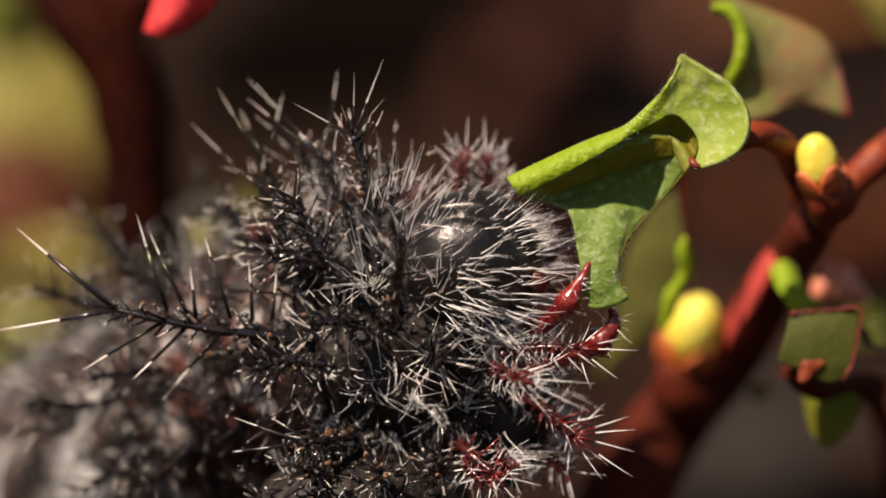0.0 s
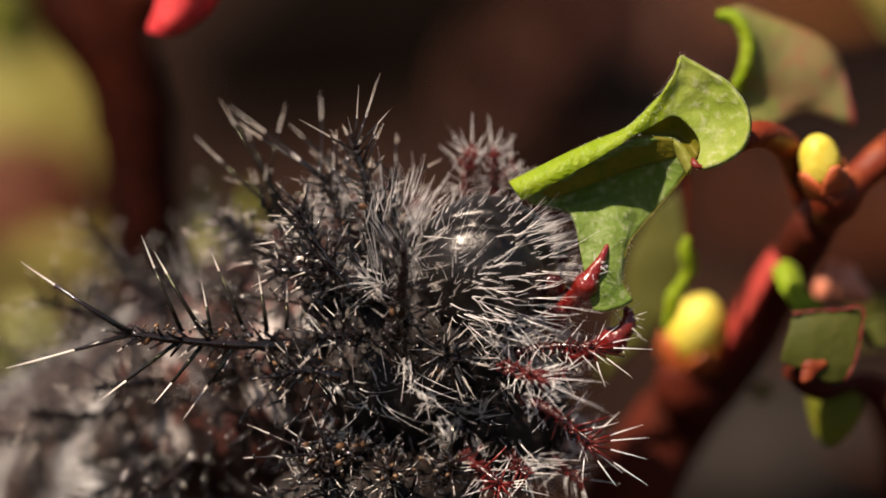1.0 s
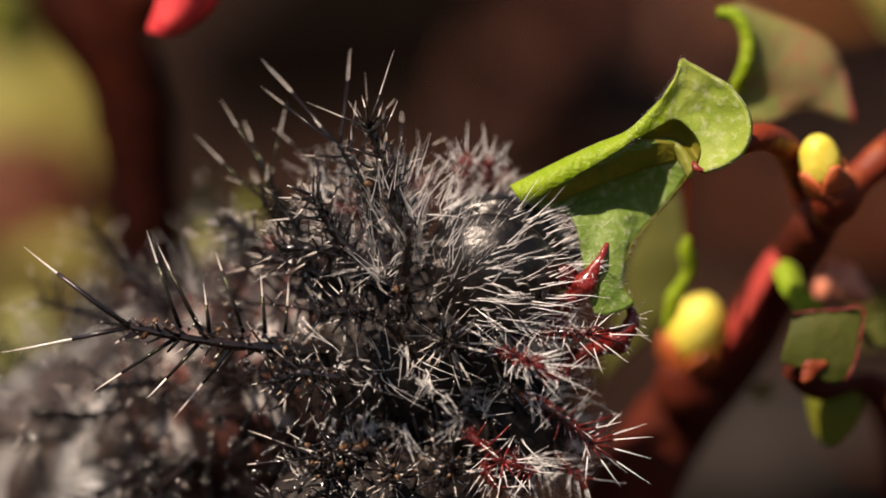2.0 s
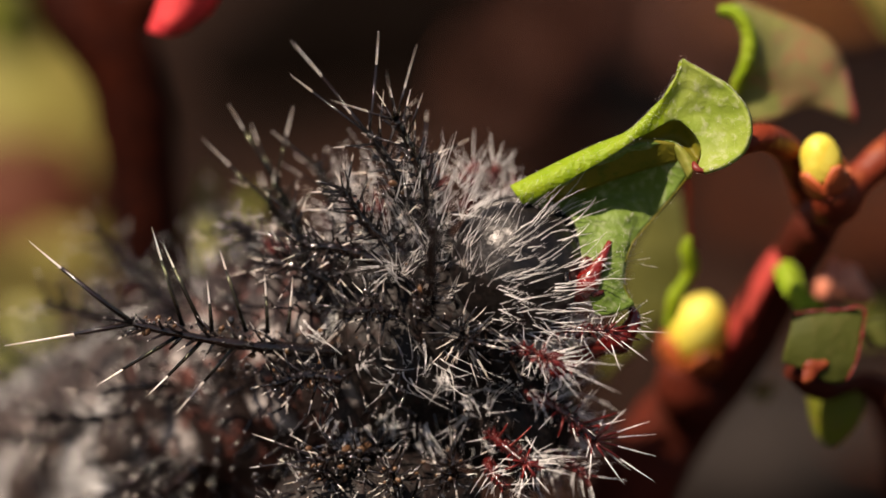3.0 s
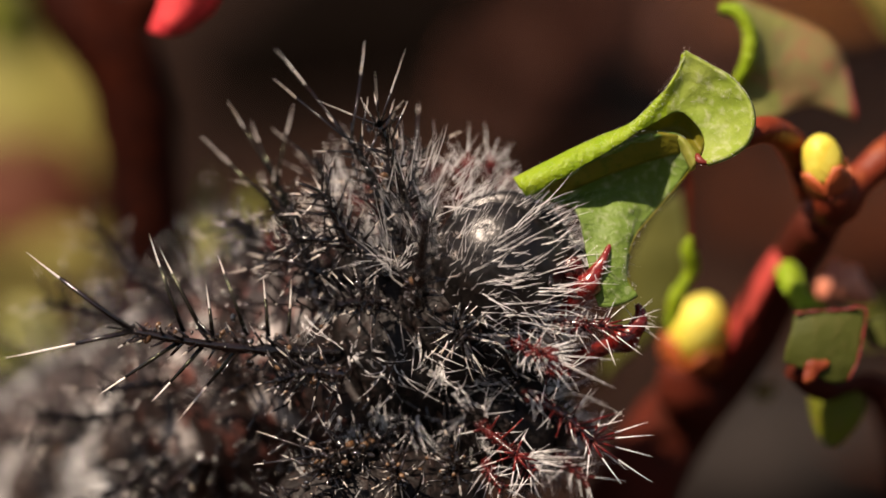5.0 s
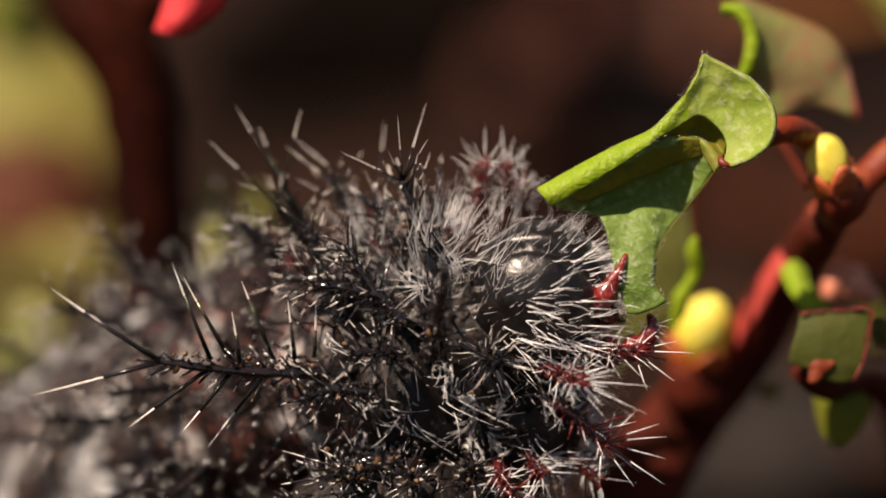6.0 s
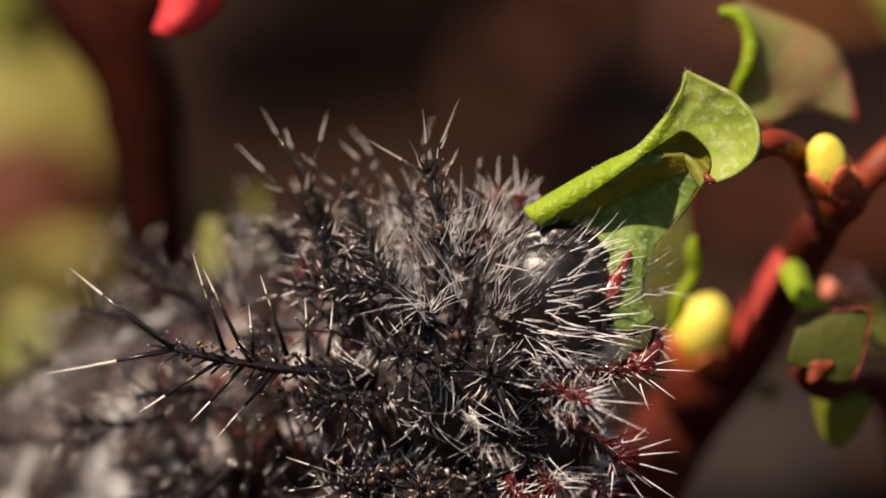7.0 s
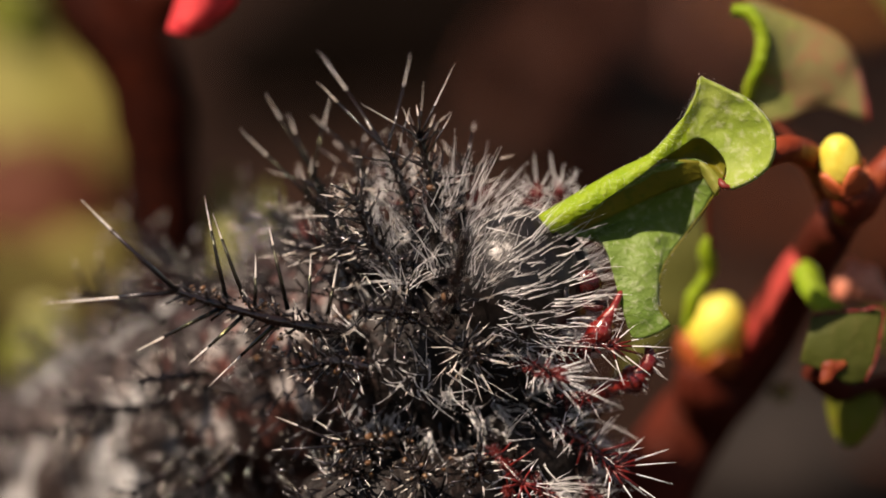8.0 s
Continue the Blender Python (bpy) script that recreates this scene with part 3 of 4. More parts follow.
# ---- second shrub, further off ----
def build_far_shrub():
    far = thing("far_shrub", (-11.10, 44.41, -0.00), "shrub with a thick brown-red stem and pink young leaf", "shrub")
    part("stem", limb([(-11.37, 47.20, -1.00), (-8.14, 15.13, 12.79), (-7.81, 12.81, 17.65), (-7.90, 12.61, 20.78), (-8.36, 12.81, 23.45), (-9.47, 13.19, 24.87), (-10.77, 14.68, 26.55)], [1.05, 1.0, 1.0, .98, 1.05, 1.0, .7], lumps=.1), BARK_FAR, far)
    part("branch", limb([(-9.32, 12.89, 23.74), (-8.51, 13.12, 24.59), (-7.45, 13.80, 25.21), (-5.71, 14.60, 26.27)], [.8, .75, .55, .4], lumps=.2), BARK_FAR, far)
    s = Shape()
    s.sheet([[(-6.92, 5.19, 25.91), (-6.75, 5.31, 26.36), (-6.55, 5.48, 27.00)], [(-6.60, 4.97, 25.86), (-6.19, 4.91, 26.43), (-5.86, 5.12, 27.20)], [(-6.29, 5.18, 25.87), (-5.81, 5.11, 26.37), (-5.49, 5.52, 27.13)], [(-6.06, 5.60, 25.90), (-5.45, 5.74, 26.41), (-5.12, 5.94, 27.19)]])
    part("leaf", s, PINK, far, "young leaf, bright pink", thick=.12)
    part("petiole", limb([(-5.89, 5.52, 27.13), (-7.20, 14.49, 25.84), (-8.23, 17.33, 24.87)], [.12, .15, .2]), BARK_FAR, far)
    s = Shape()
    s.sheet([[(-17.50, 38.86, 20.22), (-15.81, 37.63, 19.48), (-13.89, 37.58, 19.30), (-12.27, 38.66, 19.48)], [(-17.34, 37.13, 17.63), (-15.47, 36.13, 17.75), (-13.38, 36.13, 17.75), (-11.43, 37.11, 17.54)], [(-17.18, 35.71, 16.19), (-15.13, 34.74, 16.41), (-13.25, 34.74, 16.41), (-11.19, 35.74, 16.28)],
             [(-16.93, 33.43, 13.45), (-14.92, 32.41, 13.53), (-13.06, 32.41, 13.53), (-11.22, 33.52, 13.81)]], wave=.15, size=.4, second=9)
    part("leaf", s, [LEAF_YELLOW, TAN], far, "broad olive-yellow leaf with an orange lower edge", thick=.14)
    s = Shape()
    s.sheet([[(-12.93, 30.12, 14.62), (-11.72, 29.11, 14.74), (-10.57, 30.14, 14.69)], [(-13.04, 29.47, 14.12), (-11.67, 28.40, 14.00), (-10.43, 29.44, 14.04)]], wave=.1)
    part("leaf", s, LEAF_YELLOW, far, "narrow olive-yellow leaf", thick=.14)
    s = Shape()
    s.sheet([[(-15.13, 31.30, 22.91), (-13.56, 30.13, 22.40), (-12.44, 30.75, 20.83)], [(-15.64, 31.73, 20.64), (-14.41, 30.65, 20.49), (-13.11, 31.49, 19.77)]])
    part("leaf", s, LEAF_DIM, far, thick=.14)
    for pts in ((((-6.84, 13.22, 17.23), (-6.50, 12.93, 18.09), (-6.20, 13.68, 18.97)), ((-6.16, 13.22, 17.23), (-5.83, 13.06, 18.21), (-5.90, 13.72, 19.12))),
                (((-6.92, 14.57, 18.43), (-6.69, 14.77, 19.16), (-6.46, 15.01, 20.05)), ((-6.31, 14.57, 18.43), (-6.08, 14.81, 19.31), (-6.23, 15.04, 20.19))),
                (((-5.78, 13.60, 18.68), (-5.48, 13.76, 19.26), (-5.18, 13.96, 19.99)), ((-5.18, 13.57, 18.54), (-4.95, 13.72, 19.12), (-5.03, 13.92, 19.85))),
                (((11.75, 18.81, 14.94), (12.14, 17.89, 15.37), (12.84, 18.88, 15.20)), ((11.84, 18.67, 14.41), (12.22, 17.71, 14.69), (12.84, 18.70, 14.50))),
                (((-13.13, 18.65, 14.35), (-11.87, 17.74, 14.79), (-11.04, 18.74, 14.66)), ((-13.13, 18.40, 13.41), (-11.87, 17.45, 13.71), (-11.20, 18.49, 13.72)))):
        s = Shape()
        s.sheet([list(pts[0]), list(pts[1])])
        part("small_leaf", s, LEAF_DIM, far, thick=.1)
    for rows in ([[(-11.73, 13.14, 16.94), (-11.13, 13.18, 17.11), (-10.53, 13.10, 16.79)], [(-11.81, 12.90, 16.06), (-11.13, 12.94, 16.21), (-10.37, 12.88, 15.99)], [(-11.50, 12.65, 15.12), (-10.98, 12.67, 15.19), (-10.45, 12.71, 15.34)]],
                 [[(-6.02, 6.93, 20.80), (-5.82, 6.96, 20.93), (-5.58, 6.94, 20.84)], [(-6.10, 6.77, 20.20), (-5.82, 6.79, 20.29), (-5.44, 6.77, 20.20)], [(-6.05, 6.59, 19.53), (-5.77, 6.57, 19.48), (-5.36, 6.59, 19.56)]]):
        s = Shape()
        s.sheet(rows)
        part("small_leaf", s, LEAF_OLIVE, far, "fresh green leaf", thick=.1)
    # unseen foliage added over the soil, above and behind, to shade it
    rng = random.Random(77)
    for k in range(52):
        c = np.array((rng.uniform(-34, 62), rng.uniform(22, 150), rng.uniform(38, 74)))
        if c[0] < -12 and c[1] < 70:
            continue
        t, n = rng.uniform(0, 6.28), rng.uniform(7, 12)
        e = np.array((math.cos(t), math.sin(t), rng.uniform(-.3, .3)))
        g = np.array((-math.sin(t), math.cos(t), rng.uniform(-.3, .3)))
        s = Shape()
        s.sheet([[c + e * n * u + g * n * .62 * v * (1 - .8 * u * u) + np.array((0, 0, 1.5 * v * v)) for v in (-1, 0, 1)] for u in (-1, -.4, .3, 1)], 8, 6)
        part("leaf", s, LEAF_DIM, far, thick=.15)
        if k % 6 == 0:
            part("branch", limb([c - e * n, c - e * n + np.array((-4, 4, -12)), np.array((c[0] - 6, c[1] + 10, 14)), np.array((c[0] - 6, c[1] + 14, -3))], [.2, .4, .6, .8], 8, steps=12), BARK_FAR, far)
    return far


far_shrub = build_far_shrub()


# ---- caterpillar ----
def bristle(s, root, way, length, rng, thick=.05, dark=.6):
    way = unit(way)
    dark = min(.97, dark * rng.uniform(.85, 1.35))
    if dark > .42 and length < .85 and rng.random() < .5:
        dark = .97
    bend = np.array([rng.uniform(-.08, .08) for _ in range(3)]) / max(1, length * 1.5)
    path = [np.asarray(root) + way * length * u + bend * 1.5 * length * u * u for u in (0, dark * .5, dark, dark + (1 - dark) * .5, 1)]
    s.tube(path[:3], [thick, thick * .82, thick * .58], 5, 0)
    s.tube(path[2:], [thick * .42, thick * .28, thick * .05], 4, 1, cap=False)


FOLLOW = {}


def scolus(seg, base, tip, radius, count, lo, hi, mats, seed, label="", start=.12, thick=.05, dark=.6, forks=(), crumbs=0, beads=80, fork=1.15, joined=False, pivot=None, spine_dark=.66):
    """A horn beset with bristles, which goes where its body ring goes; forks: ends of the last branches."""
    rng = random.Random(seed)
    base, tip = np.asarray(base, float), np.asarray(tip, float)
    d = unit(tip - base)
    a, b = across(d)
    length = np.linalg.norm(tip - base)
    curve = (a * rng.uniform(-.1, .1) + b * rng.uniform(-.1, .1)) * length
    s = Shape()
    steps = 26
    line = [base + (tip - base) * u + curve * math.sin(u * 3.14) for u in np.linspace(0, 1, steps + 1)]
    s.tube(line, [radius * (1 - .62 * u) * (1 + .28 * rng.uniform(-1, 1)) for u in np.linspace(0, 1, steps + 1)], 8, 0)
    horn = part("scolus", s, mats[2], cat, label, pivot=PIVOT[seg.name] if seg else pivot)
    if seg:
        FOLLOW.setdefault(seg.name, []).append(horn)
    s = Shape()
    for i in range(count):
        u = start + (1 - start) * (i + rng.random()) / count
        w = i * 2.4 + rng.uniform(-.4, .4)
        o = math.cos(w) * a + math.sin(w) * b
        lean = radians(rng.uniform(45, 98)) * (1 - .4 * u * u)
        root = base + (tip - base) * u + curve * math.sin(u * 3.14) + o * radius * .3
        bristle(s, root, d * math.cos(lean) + o * math.sin(lean), rng.uniform(lo * .7, hi * 1.05) * (.75 + .35 * u), rng, thick * rng.uniform(.75, 1.15), dark)
        if not joined:
            part("bristle", s, mats[:2], horn)
            s = Shape()
    if joined:
        tagged(part("bristles", s, mats[:2], horn), kind="stuff")
    for f in forks:
        s = Shape()
        bristle(s, tip - d * radius * .3, np.asarray(f) - tip, np.linalg.norm(np.asarray(f) - tip), rng, thick * fork, spine_dark)
        part("spine", s, mats[:2], horn, "long red spine with a white tip" if mats[0] is RED_SPINE else "long black spine with a pale tip")
    s = Shape()
    for _ in range(beads):
        u, w = rng.random() ** 1.4, rng.uniform(0, 6.28)
        q = rng.choice((.016, .022, .03, .04, .055))
        s.blob(base + (tip - base) * u + (a * math.cos(w) + b * math.sin(w)) * radius * (1.2 - .55 * u), [(q, 0, 0), (0, q, 0), (0, 0, q)], 5, 7)
    if beads:
        tagged(part("granulation", s, GLINT if mats[0] is HORN else mats[2], horn, "glossy black wart-like beads"), kind="stuff")
    s = Shape()
    for _ in range(crumbs):
        u, q = rng.random() ** 1.5, rng.choice((.4, .6, .8, 1.1, 1.7))
        s.blob(base + (tip - base) * u + (a * rng.uniform(-1, 1) + b * rng.uniform(-1, 1)) * radius * 1.1 - AWAY * radius * .4,
               [(.06 * q, .02, 0), (0, .05 * q, .01), (.02, 0, .05 * q)], 5, 7, 0, rough=.8, size=9)
    if crumbs:
        tagged(part("grit", s, CRUMB, horn, "orange-brown crumbs"), kind="stuff")
    return horn


BLACK, RED, SHEEN = (HORN, TIP, HORN), (RED_SPINE, HAIR, RED_HORN), (SPINE, TIP, SPINE)


def hair_patch(parent, centre, axes, count, lo, hi, seed, flow, spread=.5, keep=None, radius=.02, lift=.5, curl=.35, mat=HAIR, name="hairs", label="", tuft=1):
    """Hairs on an ellipsoid, brushed along flow, in tufts of a few."""
    rng = random.Random(seed)
    c = np.asarray(centre, float)
    x, y, z = [np.asarray(v, float) for v in axes]
    s = Shape()
    made = 0
    while made < count:
        g0 = unit([rng.gauss(0, 1) for _ in range(3)])
        if keep is not None and np.dot(g0[0] * unit(x) + g0[1] * unit(y) + g0[2] * unit(z), unit(keep[0])) < keep[1]:
            continue
        lean = np.array([rng.gauss(0, spread) for _ in range(3)]) * .5
        bend0 = np.array([rng.gauss(0, curl) for _ in range(3)]) * .6
        for _ in range(rng.randint(1, 2 * tuft - 1)):
            g = unit(g0 + np.array([rng.gauss(0, .05) for _ in range(3)]))
            p = c + g[0] * x + g[1] * y + g[2] * z
            nrm = unit(g[0] * x / np.dot(x, x) + g[1] * y / np.dot(y, y) + g[2] * z / np.dot(z, z))
            way = nrm * lift + np.asarray(flow) + lean + np.array([rng.gauss(0, spread) for _ in range(3)]) * .4
            bend = bend0 + np.array([rng.gauss(0, curl) for _ in range(3)]) * .25
            s.hair(p, way, rng.uniform(lo, hi), radius * rng.uniform(.6, 1.05), bend, steps=5 if curl > .5 else 3)
            made += 1
    return tagged(part(name, s, mat, parent, label), kind="stuff")


def bristle_coat(parent, centre, axes, count, lo, hi, seed, flow, keep=None):
    """Short black bristles, some with pale tips, that cover a body ring."""
    rng = random.Random(seed)
    c = np.asarray(centre, float)
    x, y, z = [np.asarray(v, float) for v in axes]
    s = Shape()
    made = 0
    while made < count:
        g = unit([rng.gauss(0, 1) for _ in range(3)])
        if keep is not None and np.dot(g[0] * unit(x) + g[1] * unit(y) + g[2] * unit(z), unit(keep[0])) < keep[1]:
            continue
        way = unit(g[0] * x + g[1] * y + g[2] * z) + np.asarray(flow) + np.array([rng.gauss(0, .45) for _ in range(3)])
        bristle(s, c + (g[0] * x + g[1] * y + g[2] * z) * .98, way, rng.uniform(lo, hi), rng, rng.uniform(.03, .05), .97)
        made += 1
    return tagged(part("bristle_coat", s, BLACK[:2], parent, "short glossy black bristles"), kind="stuff")


def segment(parent, centre, axis, radius, half, mat, seed, label=""):
    """A body ring: two swollen folds round the body's axis."""
    c = np.asarray(centre, float)
    d = unit(axis)
    a, b = across(d)
    s = Shape()
    sides, rings = 40, 16
    for i in range(rings + 1):
        u = i / rings * 2 - 1
        r = radius * (math.sqrt(max(0, 1 - .45 * u ** 4)) - .07 * math.exp(-((u - .1) / .12) ** 2))
        if i in (0, rings):
            r *= .55
        for k in range(sides):
            w = 2 * math.pi * k / sides
            o = math.cos(w) * a + math.sin(w) * b
            p = c + d * u * half + o * r
            p = p + o * (.16 * noise.noise(Vector(p * 1.1)) + .07 * noise.noise(Vector(p * 3.5)))
            s.points.append(p)
    for i in range(rings):
        for k in range(sides):
            q, r = i * sides, (i + 1) * sides
            s.faces.append((q + k, q + (k + 1) % sides, r + (k + 1) % sides, r + k))
            s.slots.append(0)
    s.faces += [tuple(range(sides - 1, -1, -1)), tuple(range(rings * sides, (rings + 1) * sides))]
    s.slots += [0, 0]
    return part("segment", s, mat, parent, label, pivot=c)


def ring(seg, centre, axis, radius, length, seed, mats=BLACK, count=8, bristles=15, skip=(), tilt=-.25, thick=.036):
    """Horns round a body ring."""
    c = np.asarray(centre, float)
    d = unit(axis)
    a, b = across(d)
    rng = random.Random(seed)
    for k in range(count):
        if k in skip:
            continue
        w = 2 * math.pi * (k + .5 + rng.uniform(-.15, .15)) / count
        o = unit(math.cos(w) * a + math.sin(w) * b + d * (tilt + rng.uniform(-.2, .2)))
        if o[2] < -.55:
            continue
        scolus(seg, c + o * radius * .85, c + o * (radius + length * rng.uniform(.8, 1.15)), .16, bristles, length * .3, length * .52, mats, seed * 31 + k, thick=thick, joined=True, beads=14)


CAT_BASE = (-2.56, 1.82, 15.25)
cat = thing("caterpillar", CAT_BASE, "black spiny caterpillar with white hairs, feeding on a green leaf", "caterpillar")
CENTRES = [(0.66, 1.68, 19.76), (-0.77, 2.13, 19.14), (-2.42, 2.67, 18.43), (-4.50, 4.14, 17.35), (-6.72, 5.98, 15.74), (-9.21, 7.95, 13.81), (-12.02, 10.07, 11.67), (-15.37, 12.50, 9.16)]
RADII = [2.05, 2.5, 2.85, 3.0, 3.05, 3.05, 3.0, 2.9]
segs = []
for i, (c, r) in enumerate(zip(CENTRES, RADII)):
    nxt = CENTRES[min(i + 1, 7)]
    prv = CENTRES[max(i - 1, 0)]
    axis = np.array(prv) - np.array(nxt)
    step = np.linalg.norm(axis) / (2 if 0 < i < 7 else 1)
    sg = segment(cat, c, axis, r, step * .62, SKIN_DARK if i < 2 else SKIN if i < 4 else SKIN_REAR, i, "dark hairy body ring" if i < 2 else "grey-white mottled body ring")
    segs.append((sg, c, axis, r))

# head
HC = np.array((1.63, 0.73, 21.26))
HX, HY, HZ = stage(1.58, .25, -.2), stage(-.25, 1.68, 0), stage(.3, 0, 1.6)


def build_head():
    s = Shape()
    rings, sides = 40, 56
    for i in range(rings + 1):
        th = math.pi * i / rings
        for k in range(sides):
            ph = 2 * math.pi * k / sides
            g = np.array((math.sin(th) * math.cos(ph), math.cos(th), math.sin(th) * math.sin(ph)))
            p = g[0] * HX + g[1] * HY + g[2] * HZ
            # groove between the two lobes of the forehead, and a flatter face
            groove = math.exp(-((g[2] + .25) / .09) ** 2) * max(0, g[1] * .7 + .45) * .15
            p = p * (1 - groove) * (1 + .02 * noise.noise(Vector((HC + p) * 2.5)) + .006 * noise.noise(Vector((HC + p) * 9)))
            s.points.append(HC + p)
    for i in range(rings):
        for k in range(sides):
            q, r = i * sides, (i + 1) * sides
            s.faces.append((q + k, r + k, r + (k + 1) % sides, q + (k + 1) % sides))
            s.slots.append(0)
    head = part("head", s, HEAD, cat, "glossy black two-lobed head", pivot=(0.21, 1.19, 20.63))
    m = Shape()
    for side in (-.35, .35):
        root = HC + HX * .92 + HY * -.1 + HZ * side
        m.blob(root + stage(.12, 0, 0), [stage(.26, -.1, 0), stage(.1, .26, 0), stage(0, 0, .16)], 10, 12, rough=.15)
    part("mandible", m, RED_HORN, head, "dark red jaws")
    m = Shape()
    for k in range(5):
        w = k * .5 - .2
        m.blob(HC + (HX * .72 + HY * (-.25 - .1 * math.sin(w)) - HZ * (.62 + .05 * math.cos(w)) + HY * (k * .07)) * 1.0, [stage(.09, 0, 0), stage(0, .09, 0), stage(0, 0, .09)], 6, 8)
    part("ocelli", m, HORN, head, "tiny shiny black eyes")
    for k, off in enumerate((-.45, .1)):
        m = Shape()
        r0 = HC + HX * .9 - HY * .35 + HZ * off
        limb([r0, r0 + stage(.25, -.12, -.1), r0 + stage(.45, -.1, -.15)], [.11, .1, .05], 8, shape=m, steps=6)
        part("antenna", m, RED_HORN, head, "short red-brown feeler")
    hair_patch(head, HC, (HX, HY, HZ), 225, .5, 1.25, 11, stage(.8, .36, -.15), keep=(stage(.75, -.3, -.55), .12), radius=.015, lift=.75, curl=.2, spread=.3, label="long white hairs")
    hair_patch(head, HC, (HX * 1.01, HY * 1.01, HZ * 1.01), 190, .15, .38, 12, stage(.7, .5, 0), keep=(stage(.3, .5, -.8), .1), radius=.008, lift=.5, curl=.1, spread=.25, name="crown_hairs")
    return head


head = build_head()

# first ring: red horns round the neck, white ruff
s1, c1, a1, r1 = segs[0]
ball = lambda r: (stage(r, 0, 0), stage(0, r, 0), stage(0, 0, r))
scolus(s1, (1.84, -0.14, 19.93), (3.55, -0.68, 20.23), .12, 34, .35, .8, RED, 101, "dark red horn with white bristles", dark=.3, thick=.027,
       forks=((4.92, -0.87, 20.28), (4.47, -1.05, 19.61), (4.06, -0.44, 20.73), (4.62, -0.32, 20.43), (3.75, -1.20, 19.45), (4.23, -0.36, 19.89)), fork=1.3, spine_dark=.36)
scolus(s1, (1.51, -0.78, 19.86), (2.23, -1.81, 19.88), .13, 44, .5, 1.0, RED, 102, dark=.3, thick=.027, forks=((3.71, -2.19, 19.25), (3.80, -1.83, 19.82), (2.83, -2.34, 19.47), (3.04, -1.56, 20.02)), fork=1.3, spine_dark=.2)
scolus(s1, (0.20, -0.29, 20.14), (0.51, -1.42, 20.19), .17, 44, .6, 1.15, BLACK, 103, "black horn with long bristles", dark=.4, thick=.036)
NECK = (0.85, 2.07, 22.39)
fan = [scolus(None, (0.57, 1.78, 22.07), (0.64, 1.76, 23.16), .13, 30, .4, 1.05, RED, 104, "pale-haired red horn on the neck", dark=.3, thick=.023, pivot=NECK, forks=((0.31, 1.75, 23.90), (0.62, 2.12, 24.10), (0.10, 1.75, 23.50), (0.97, 1.95, 23.85)), fork=1.4, spine_dark=.3),
       scolus(None, (1.13, 1.97, 22.02), (1.13, 1.95, 23.11), .13, 30, .4, 1.05, RED, 105, dark=.3, thick=.023, pivot=NECK, forks=((1.28, 2.06, 23.88), (1.64, 1.88, 23.60), (1.77, 2.10, 23.26), (0.95, 2.51, 24.01)), fork=1.4, spine_dark=.3),
       scolus(None, (1.57, 2.23, 21.82), (1.60, 2.25, 22.68), .12, 30, .35, .85, RED, 106, dark=.3, thick=.023, pivot=NECK)]
ruff = (stage(1.9, .5, 0), stage(-.5, 1.9, 0), stage(0, 0, 2.0))
hair_patch(s1, np.array((0.21, 1.25, 20.88)), ruff, 230, .6, 1.3, 21, stage(.25, .35, 0), keep=(stage(-.1, .9, -.35), .3), radius=.012, lift=.7, curl=.3, label="ruff of pale hairs", tuft=5)
hair_patch(s1, c1, ball(2.15), 430, .4, .85, 22, stage(.35, -.2, -.15), keep=(stage(.45, -.45, -.7), .25), radius=.018, lift=.55, curl=.75, label="curled white hairs", tuft=5)
bristle_coat(s1, c1, ball(2.1), 110, .4, .9, 51, stage(.1, 0, 0), keep=(stage(0, 0, -1), -.1))

# second ring: tall forked horn and the horn that points at the viewer
s2, c2, a2, r2 = segs[1]
TALL = (-1.2, 0.7, 21.5)
tall = [scolus(None, (-1.19, 0.77, 21.41), (-2.20, 0.90, 24.20), .17, 40, .5, 1.35, BLACK, 111, "tall black forked horn", start=.1, thick=.036, pivot=TALL,
               forks=((-1.87, 2.13, 26.31), (-3.95, 1.71, 25.41), (-3.94, 2.67, 26.04)), fork=.95, spine_dark=.66, crumbs=4),
        scolus(None, (-0.88, 0.68, 21.44), (-1.53, 0.25, 24.70), .17, 44, .5, 1.35, BLACK, 120, "tall black forked horn", start=.1, thick=.036, pivot=TALL,
               forks=((-1.58, -0.63, 26.16), (-0.98, 0.20, 26.39), (-0.90, -0.89, 25.62), (-2.95, -0.15, 25.45)), fork=1.0, spine_dark=.5, crumbs=4),
        scolus(None, (-1.50, 0.16, 21.45), (-2.80, 0.02, 23.24), .16, 34, .5, 1.25, BLACK, 129, start=.1, thick=.036, forks=((-3.35, -0.11, 23.53), (-3.17, -0.22, 22.72)), fork=1.3, pivot=TALL)]
scolus(s2, (-0.61, -0.77, 20.67), (-0.39, -2.38, 23.15), .22, 30, .5, 1.1, BLACK, 112, thick=.036, crumbs=3)
scolus(s2, (-0.31, 2.00, 21.74), (-0.63, 1.92, 23.75), .18, 28, .5, 1.1, BLACK, 113, thick=.036)
scolus(s2, (-1.20, 1.39, 21.77), (-1.19, 1.04, 23.57), .18, 28, .5, 1.1, BLACK, 116, thick=.036)
scolus(s2, (-1.57, 0.48, 21.49), (-3.32, 0.20, 21.96), .18, 26, .5, 1.0, BLACK, 114, thick=.036)
scolus(s2, (-1.30, -0.48, 20.59), (-2.39, -1.54, 20.89), .18, 26, .5, 1.0, BLACK, 117, thick=.036)
scolus(s2, (-1.22, 2.06, 21.19), (-1.66, 1.78, 22.47), .16, 24, .4, .9, RED, 118, dark=.45, thick=.027)
